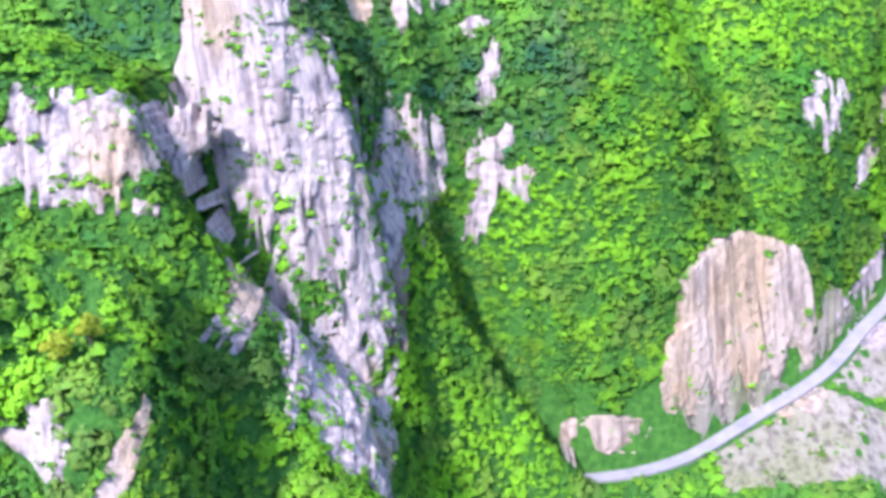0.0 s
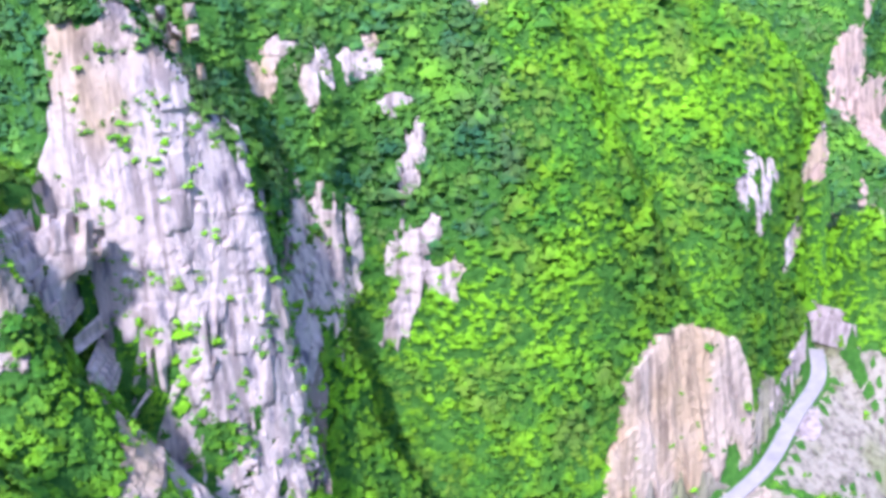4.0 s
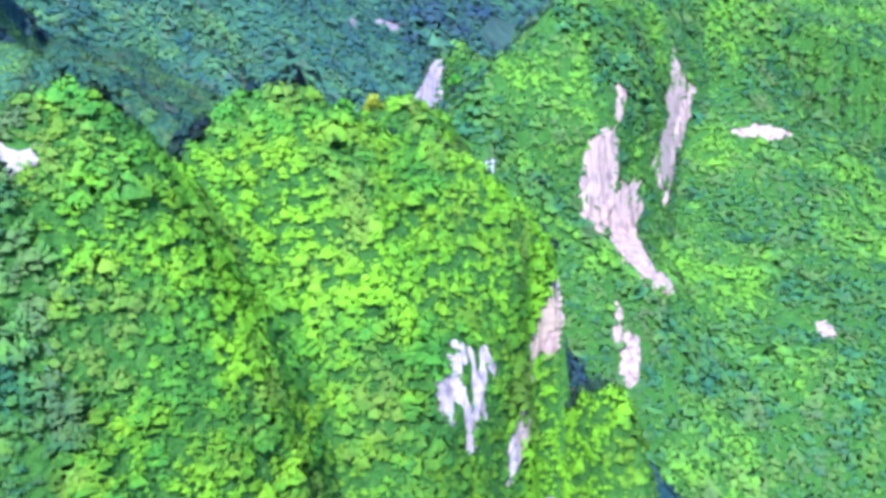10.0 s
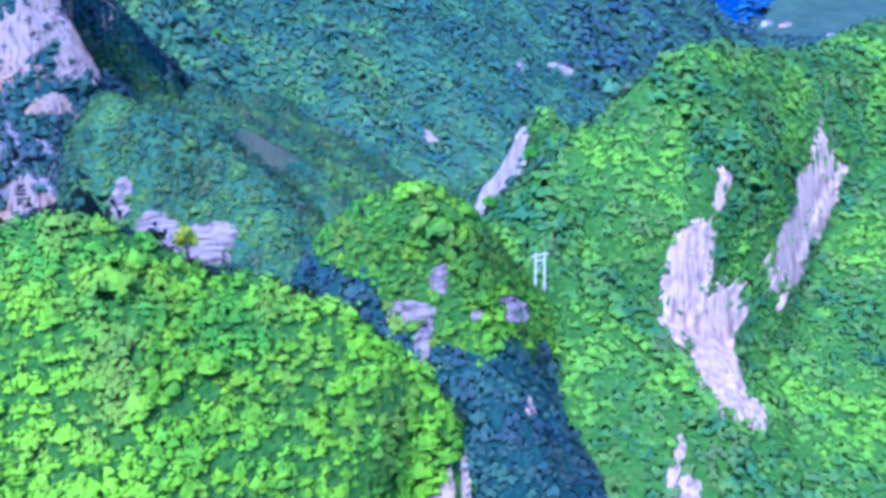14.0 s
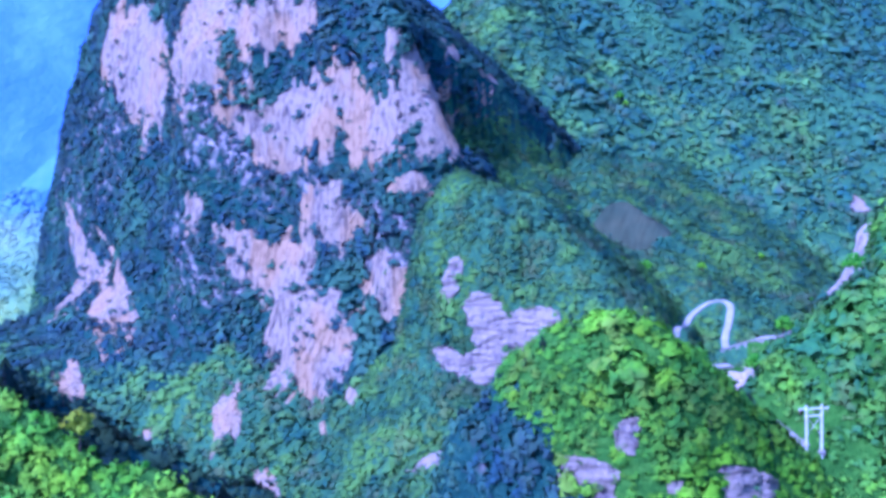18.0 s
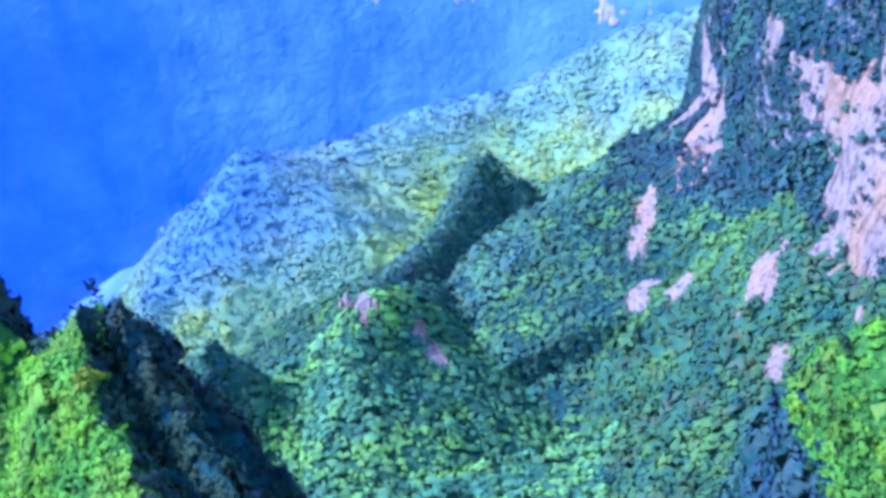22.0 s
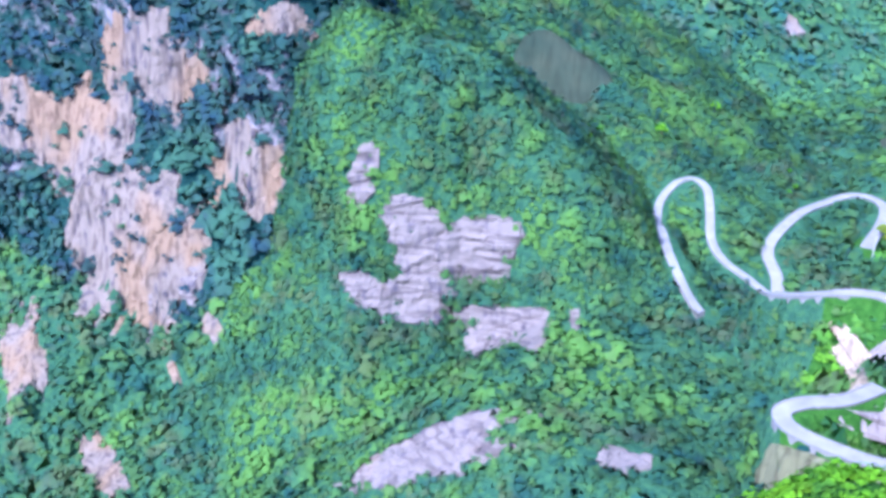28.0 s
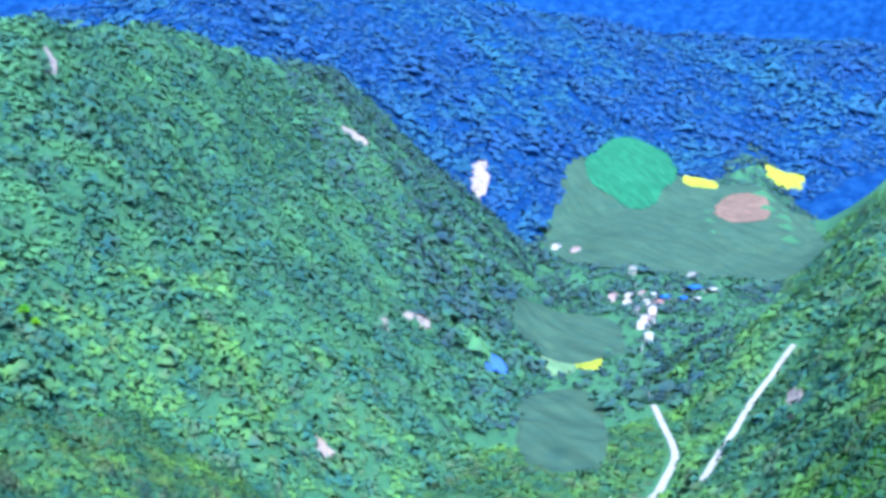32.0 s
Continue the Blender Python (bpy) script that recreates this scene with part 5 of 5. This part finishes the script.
ROAD_LOOK = {
    "lower_road": (4.0, "pale concrete mountain road below the earth scar", True),
    "loop_road": (3.7, "pale concrete road looping round the saddle", True),
    "cutting_road": (3.7, "pale concrete road under the rock cutting", True),
    "hairpin_road": (4.0, "pale concrete road with a wide hairpin bend", True),
    "switchback_road": (3.4, "pale concrete switchback road on the wooded slope", False),
    "valley_road": (5.0, "pale concrete road into the village", False),
    "field_road": (5.0, "pale concrete road between the fields", False),
    "hillside_road": (4.0, "pale straight concrete road climbing the hillside", False),
}
for name, (wide, label, kerbs) in ROAD_LOOK.items():
    line = smooth_line(ROADS[name])
    level = np.array([max(ground_z(q.x, q.y), max(ground_z(q.x + a, q.y + b) for a, b in ((1.2, 0), (-1.2, 0), (0, 1.2), (0, -1.2)))) for q in line])
    level = np.convolve(np.pad(level, 3, mode="edge"), np.ones(7) / 7, "valid") + 0.55
    line = [Vector((q.x, q.y, z)) for q, z in zip(line, level)]
    h = wide / 2
    surface = strip(line, [(-h, 0), (0, 0.06), (h, 0), (h, -2.6), (-h, -2.6)])
    me = bpy.data.meshes.new("road")
    bmesh.ops.recalc_face_normals(surface, faces=surface.faces[:])
    surface.to_mesh(me)
    surface.free()
    me.materials.append(CONCRETE)
    road = tagged(new("road", me), label, "road", kind="structure")
    if kerbs:
        for s in (-1, 1):
            band = strip(line, [(s * h, -0.3), (s * (h + 0.3), -0.3), (s * (h + 0.3), 0.28), (s * h, 0.28)])
            bmesh.ops.recalc_face_normals(band, faces=band.faces[:])
            part("kerb", band, KERB, road)


# ---- poles ----
POLE = plain("pale_concrete_pole", (0.66, 0.65, 0.66), 0.1, 1.0, 0.7)
STEEL = plain("galvanised_steel_arm", (0.42, 0.43, 0.45), 0.15, 3.0, 0.45)
CERAMIC = plain("brown_glazed_insulator", (0.30, 0.22, 0.19), 0.1, 3.0, 0.3)


def utility_pole():
    t = thing("utility_pole", "slender pale concrete utility pole with a steel crossarm", "pole", "utility poles along the road")
    part("shaft", rod((0, 0, -1), (0, 0, 11), 0.24, 0.15, 10), POLE, t)
    for z, w in ((10.4, 1.9), (9.2, 1.3)):
        part("crossarm", box((w, 0.14, 0.14), (0, 0.16, z), 0.02), STEEL, t, "steel crossarm")
    for x in (-0.85, 0, 0.85):
        part("insulator", rod((x, 0.16, 10.47), (x, 0.16, 10.82), 0.10, 0.06), CERAMIC, t, "brown insulator")
    part("brace", rod((0.5, 0.16, 10.3), (0, 0.16, 9.6), 0.04, 0.04, 6), STEEL, t)
    return t


first = utility_pole()
POLES = [(199, 561, 20), (223, 627, 40), (232, 609, 30), (288, 692, 35), (342, 745, 35), (379, 771, 50), (546, 924, 60), (792, 1226, 70), (640, 1040, 50)]
for k, (x, y, turn) in enumerate(POLES):
    m = pose(x, y, ground_z(x, y), 1.2 * math.sin(k * 2.1), 1.4 * math.cos(k * 1.7), turn)
    if k == 0:
        first.matrix_world = m
    else:
        copy_thing(first, m)

pylon = thing("power_pylon", "pale twin-post power pylon with two crossarms on the saddle", "pylon")
for s in (-1, 1):
    part("post", rod((s * 2.1, 0, -2), (s * 2.1, 0, 13.5), 0.36, 0.26, 10), POLE, pylon)
    part("footing", box((1.4, 1.4, 1.2), (s * 2.1, 0, 0.2), 0.1), KERB, pylon)
    part("cap", rod((s * 2.1, 0, 13.5), (s * 2.1, 0, 13.9), 0.3, 0.1, 8), STEEL, pylon)
for z, w in ((12.6, 8.2), (10.6, 5.2)):
    part("crossarm", box((w, 0.34, 0.34), (0, 0.3, z), 0.03), POLE, pylon)
for a, b in (((-2.1, 0.3, 10.5), (2.1, 0.3, 5.0)), ((2.1, 0.3, 10.5), (-2.1, 0.3, 5.0))):
    part("brace", rod(a, b, 0.09, 0.09, 6), STEEL, pylon)
for x in (-3.8, 0, 3.8):
    part("insulator", rod((x, 0.3, 12.4), (x, 0.3, 11.2), 0.12, 0.08), CERAMIC, pylon, "brown insulator string")
pylon.matrix_world = pose(214, 434, ground_z(214, 434), 0, 0, 25)

# ---- village ----
PLASTER = plain("whitewashed_plaster", (0.46, 0.44, 0.45), 0.12, 0.4)
PINKISH = plain("pinkish_plaster", (0.42, 0.31, 0.33), 0.12, 0.4)
GLASSY = plain("dark_window_glass", (0.05, 0.07, 0.10), 0.2, 1.0, 0.15)
DOORWOOD = plain("brown_painted_door", (0.18, 0.10, 0.07), 0.2, 2.0)
TILE_GREY = plain("grey_roof_tiles", (0.20, 0.195, 0.225), 0.25, 0.8)
TILE_RED = plain("reddish_roof_tiles", (0.30, 0.17, 0.17), 0.25, 0.8)
SHEET_BLUE = plain("blue_steel_sheet_roof", (0.020, 0.130, 0.620), 0.12, 0.3, 0.45)
SHEET_WHITE = plain("white_steel_sheet_roof", (0.46, 0.46, 0.50), 0.1, 0.3, 0.5)


def gable(w, d, rise, eave=0.6, thick=0.25):
    """A two-sided roof with overhanging eaves."""
    bm = bmesh.new()
    x, y = w / 2 + eave, d / 2 + eave
    low = -rise * eave / (d / 2)
    rings = []
    for dz in (0, thick):
        rings.append([[bm.verts.new((s * x, q, z + dz)) for q, z in ((-y, low), (0, rise), (y, low))] for s in (-1, 1)])
    b, t = rings
    for k in range(2):
        bm.faces.new((t[0][k], t[1][k], t[1][k + 1], t[0][k + 1]))
        bm.faces.new((b[0][k + 1], b[1][k + 1], b[1][k], b[0][k]))
    for s in range(2):
        for k in range(2):
            bm.faces.new((b[s][k], b[s][k + 1], t[s][k + 1], t[s][k]))
    for k in (0, 2):
        bm.faces.new((b[0][k], b[1][k], t[1][k], t[0][k]))
    bmesh.ops.recalc_face_normals(bm, faces=bm.faces[:])
    return bm


def house(x, y, w, d, floors, turn, wall, roof, label):
    t = thing("house", label, "house", "houses of the village")
    h, rise = 3.1 * floors, d * 0.22
    bm = box((w, d, h + 4), (0, 0, h / 2 - 2))
    for s in (-1, 1):
        v = [bm.verts.new(p) for p in ((s * w / 2, -d / 2, h), (s * w / 2, d / 2, h), (s * w / 2, 0, h + rise))]
        bm.faces.new(v if s > 0 else v[::-1])
    part("wall", bm, wall, t)
    r = part("roof", gable(w, d, rise), roof, t)
    r.location.z = h
    for f in range(floors):
        for k in range(max(2, int(w / 3.4))):
            wx = -w / 2 + (k + 0.5) * w / max(2, int(w / 3.4))
            for s in (-1, 1):
                if f == 0 and s < 0 and k == 0:
                    part("door", box((1.5, 0.12, 2.3), (wx, s * (d / 2 + 0.05), 1.15)), DOORWOOD, t, "brown door")
                    continue
                win = part("window", box((1.5, 0.10, 1.4), (wx, s * (d / 2 + 0.02), 3.1 * f + 1.7)), GLASSY, t, "dark window")
                part("sill", box((1.7, 0.25, 0.10), (wx, s * (d / 2 + 0.10), 3.1 * f + 0.95)), wall, win)
    t.matrix_world = pose(x, y, ground_z(x, y) + 0.3, 0, 0, turn)
    return t


def shed(x, y, w, d, h, turn, roof, label):
    t = thing("shed", label, "shed", "sheds of the village")
    for sx in (-1, -0.33, 0.33, 1):
        for sy in (-1, 1):
            part("post", rod((sx * (w / 2 - 0.3), sy * (d / 2 - 0.3), -3), (sx * (w / 2 - 0.3), sy * (d / 2 - 0.3), h), 0.14, 0.14, 6), STEEL, t)
    part("wall", box((w - 0.8, 0.2, h + 3), (0, d / 2 - 0.3, h / 2 - 1.5)), PLASTER, t)
    part("wall", box((0.2, d - 0.8, h + 3), (w / 2 - 0.3, 0, h / 2 - 1.5)), PLASTER, t)
    r = part("roof", gable(w, d, d * 0.14, 0.5, 0.12), roof, t)
    r.location.z = h
    t.matrix_world = pose(x, y, ground_z(x, y) + 0.3, 0, 0, turn)
    return t


VILLAGE = [
    (744, 1210, 13, 8, 2, 30, PINKISH, TILE_RED, "pinkish two-storey village house with a reddish tiled roof"),
    (756, 1196, 11, 8, 2, 34, PLASTER, TILE_GREY, "white two-storey village house with a grey tiled roof"),
    (739, 1178, 14, 9, 2, 40, PLASTER, TILE_RED, "white two-storey village house with a reddish tiled roof"),
    (727, 1150, 12, 8, 2, 38, PINKISH, TILE_GREY, "pinkish village house with a grey tiled roof"),
    (738, 1134, 13, 8, 3, 42, PLASTER, TILE_GREY, "white three-storey village house with a grey tiled roof"),
    (712, 1118, 12, 8, 2, 45, PLASTER, TILE_GREY, "white two-storey village house with a grey tiled roof"),
    (690, 1098, 16, 8, 2, 44, PLASTER, SHEET_WHITE, "long white village house with a pale sheet roof"),
    (668, 1062, 13, 8, 2, 48, PLASTER, SHEET_WHITE, "white village house with a pale sheet roof"),
    (760, 1150, 12, 8, 2, 20, PINKISH, TILE_RED, "pinkish village house with a reddish tiled roof"),
    (826, 1439, 15, 9, 2, 30, PLASTER, TILE_GREY, "white house with a grey roof at the wood's edge"),
    (836, 1412, 14, 9, 2, 60, PINKISH, TILE_GREY, "pinkish house with a grey roof at the wood's edge"),
    (850, 1424, 11, 8, 2, 10, PLASTER, TILE_RED, "white house with a reddish roof at the wood's edge"),
    (836, 1283, 9, 7, 3, 15, PLASTER, TILE_GREY, "narrow white three-storey house beside the field"),
    (900, 1240, 10, 8, 2, 15, PLASTER, TILE_GREY, "white house with a grey roof beside the field"),
    (775, 1178, 11, 8, 2, 20, PLASTER, SHEET_WHITE, "white house with a pale sheet roof"),
]
LANE = random.Random(21)
for k in range(14):
    x, y = 700 + 5.6 * k + LANE.uniform(-9, 9), 1092 + 7.6 * k + LANE.uniform(-14, 14)
    wall, roof, words = ((PLASTER, TILE_GREY, "white village house with a grey tiled roof"), (PINKISH, TILE_RED, "pinkish village house with a reddish tiled roof"), (PLASTER, TILE_RED, "white village house with a reddish tiled roof"))[k % 3]
    VILLAGE.append((x, y, LANE.uniform(9, 13), LANE.uniform(6.5, 8), 1 + k % 2, LANE.uniform(20, 50), wall, roof, words))
for row in VILLAGE:
    house(*row)
SHEDS = [
    (782, 1166, 22, 11, 5.0, 25, SHEET_BLUE, "open shed with a bright blue steel roof"),
    (806, 1160, 16, 10, 4.5, 25, SHEET_BLUE, "small shed with a bright blue steel roof"),
    (846, 1184, 30, 14, 5.5, 22, SHEET_BLUE, "large open shed with a bright blue steel roof"),
    (862, 1168, 18, 10, 4.5, 22, SHEET_WHITE, "open shed with a white steel roof"),
    (820, 1150, 14, 8, 4.0, 30, SHEET_WHITE, "small shed with a white steel roof"),
]
for row in SHEDS:
    shed(*row)


# ---- single trees ----
def leaf_ball(rng, centre, r, n, size, bm, flat=1.0):
    for k in range(n):
        d = Vector(rng.normal(0, 1, 3)).normalized()
        c = Vector(centre) + Vector((d.x, d.y, d.z * flat)) * r * rng.uniform(0.45, 1.0)
        nrm = (d + Vector(rng.uniform(-0.6, 0.6, 3))).normalized()
        t = nrm.orthogonal().normalized()
        t.rotate(Matrix.Rotation(rng.uniform(0, 6.283), 3, nrm))
        b, w = nrm.cross(t), size * rng.uniform(0.6, 1.2)
        q = [bm.verts.new(p) for p in (c - t * w - nrm * w * 0.3, c - b * w * 0.7, c + t * w - nrm * w * 0.4, c + b * w * 0.7)]
        bm.faces.new((q[0], q[1], q[3]))
        bm.faces.new((q[1], q[2], q[3]))


def broadleaf(seed, leaf, label, group):
    """A tree about 7 m high."""
    rng = np.random.RandomState(seed)
    t = thing("tree", label, "tree", group)
    part("trunk", rod((0, 0, -0.8), (0.1, 0, 3.4), 0.22, 0.11, 7), BARK, t)
    crown = bmesh.new()
    for k in range(5):
        a = k * 1.257 + rng.uniform(-0.4, 0.4)
        tip = Vector((math.cos(a) * rng.uniform(1.0, 1.7), math.sin(a) * rng.uniform(1.0, 1.7), rng.uniform(3.4, 5.0)))
        part("limb", rod((0.05, 0, 2.0 + 0.2 * k), tip, 0.10, 0.03, 5), BARK, t)
        leaf_ball(rng, tip, rng.uniform(1.0, 1.5), 60, 0.36, crown, 0.8)
    leaf_ball(rng, (0, 0, 5.3), 1.5, 85, 0.36, crown, 0.85)
    part("crown", crown, leaf, t)
    return t


def pine(seed, label, group, needles=LEAF_PINE):
    """A ragged pine about 9 m high with flat tiers."""
    rng = np.random.RandomState(seed)
    t = thing("pine_tree", label, "tree", group)
    part("trunk", rod((0, 0, -1), (0.15, 0.1, 8.6), 0.22, 0.05, 7), BARK, t)
    crown = bmesh.new()
    for k in range(7):
        z, reach = 2.4 + k * 0.98, (2.5 - 0.30 * k) * rng.uniform(0.7, 1.1)
        for j in range(4):
            a = rng.uniform(0, 6.283)
            tip = Vector((math.cos(a) * reach, math.sin(a) * reach, z + rng.uniform(-0.2, 0.4)))
            if j < 2:
                part("limb", rod((0.08, 0.05, z - 0.3), tip, 0.06, 0.02, 5), BARK, t)
            leaf_ball(rng, tip * 0.75 + Vector((0, 0, z * 0.25)), 0.75, 18, 0.30, crown, 0.35)
    part("crown", crown, needles, t)
    return t


def plant(model, spots, size, seed):
    rng = np.random.RandomState(seed)
    for k, (x, y) in enumerate(spots):
        s = size * rng.uniform(0.8, 1.25)
        m = pose(x, y, ground_z(x, y), rng.uniform(-5, 5), rng.uniform(-5, 5), rng.uniform(0, 360)) @ Matrix.Diagonal((s, s, s * rng.uniform(0.9, 1.15), 1))
        if k == 0:
            model.matrix_world = m
        else:
            copy_thing(model, m)


def spots_on(boxes, n, seed, names):
    """Some places within plan boxes on those mountains, off the stone and roads."""
    rng = np.random.RandomState(seed)
    x, y = rng.uniform(boxes[0], boxes[1], 4000), rng.uniform(boxes[2], boxes[3], 4000)
    p = np.stack([x, y, [ground_z(a, b) for a, b in zip(x, y)]], -1)
    m = np.isin(owner(x, y), [OWNERS.index(q) for q in names]) & off_road(p, 8) & clear_of_rock(p) & off_fields(p)
    return [tuple(q[:2]) for q in p[m][:n]]


plant(broadleaf(1, LEAF_BRIGHT, "bright fresh-green broadleaf tree standing out of the wood", "bright trees"),
      [(76, 866), (70, 870), (196, 470), (204, 478), (225, 492), (150, 700), (178, 742), (120, 690)], 1.25, 5)
plant(broadleaf(2, LEAF_GOLD, "golden yellow broadleaf tree on the crest", "golden trees"),
      [(111, 280), (-51, 119), (-47, 121), (235, 634), (240, 642), (232, 648), (229, 628)], 0.95, 6)
plant(broadleaf(3, LEAF_BRIGHT, "yellow-green leafy bush on the near crest", "yellow-green bushes"),
      [(104, 279), (109, 279.5), (113, 280.5), (117, 281.5), (121, 283), (98, 279)], 0.55, 7)
plant(pine(4, "dark ragged pine tree on the rocky crest", "pines on the crest"),
      [(85, 283.5), (81.5, 292), (90, 285), (94, 284), (99, 289), (104, 290.5), (110, 292), (116, 294), (94, 291), (97, 294), (76, 281), (101, 297), (107, 299), (88, 292), (72, 276), (60, 266), (52, 262), (40, 261), (28, 260)], 0.62, 8)
plant(pine(5, "dark green pine tree on the knoll", "pines on the knoll"), spots_on((130, 205, 395, 450), 34, 9, ("knoll",)), 0.62, 10)
plant(broadleaf(6, LEAF_SUNNY, "leafy green tree on the steep mountain", "trees on the near mountain"), spots_on((-70, 170, 110, 300), 90, 11, NEAR), 0.52, 12)
plant(broadleaf(7, LEAF_SUNNY, "leafy green tree on the mountain with the forked scar", "trees on the scarred mountain"), spots_on((210, 480, 370, 560), 60, 13, ("scar_mountain", "cut_spur")), 0.62, 14)
plant(pine(9, "blue-green pointed conifer on the valley slope", "conifers of the valley", LEAF_DEEP), spots_on((90, 240, 600, 780), 40, 17, ("rock_spur", "hairpin_bench", "valley")), 0.75, 18)
plant(broadleaf(10, LEAF_BRIGHT, "light green broadleaf tree on the valley slope", "light green valley trees"), spots_on((60, 330, 640, 880), 16, 19, ("rock_spur", "hairpin_bench", "long_slope")), 0.7, 20)
plant(broadleaf(11, LEAF_GOLD, "yellowing broadleaf tree on the valley slope", "yellowing valley trees"), spots_on((60, 330, 640, 900), 14, 21, ("rock_spur", "hairpin_bench", "long_slope")), 0.55, 22)
plant(broadleaf(8, LEAF_MIXED, "green tree on the wooded spur", "trees on the spur"), spots_on((-20, 200, 560, 800), 80, 15, ("rock_spur", "hairpin_bench")), 0.7, 16)
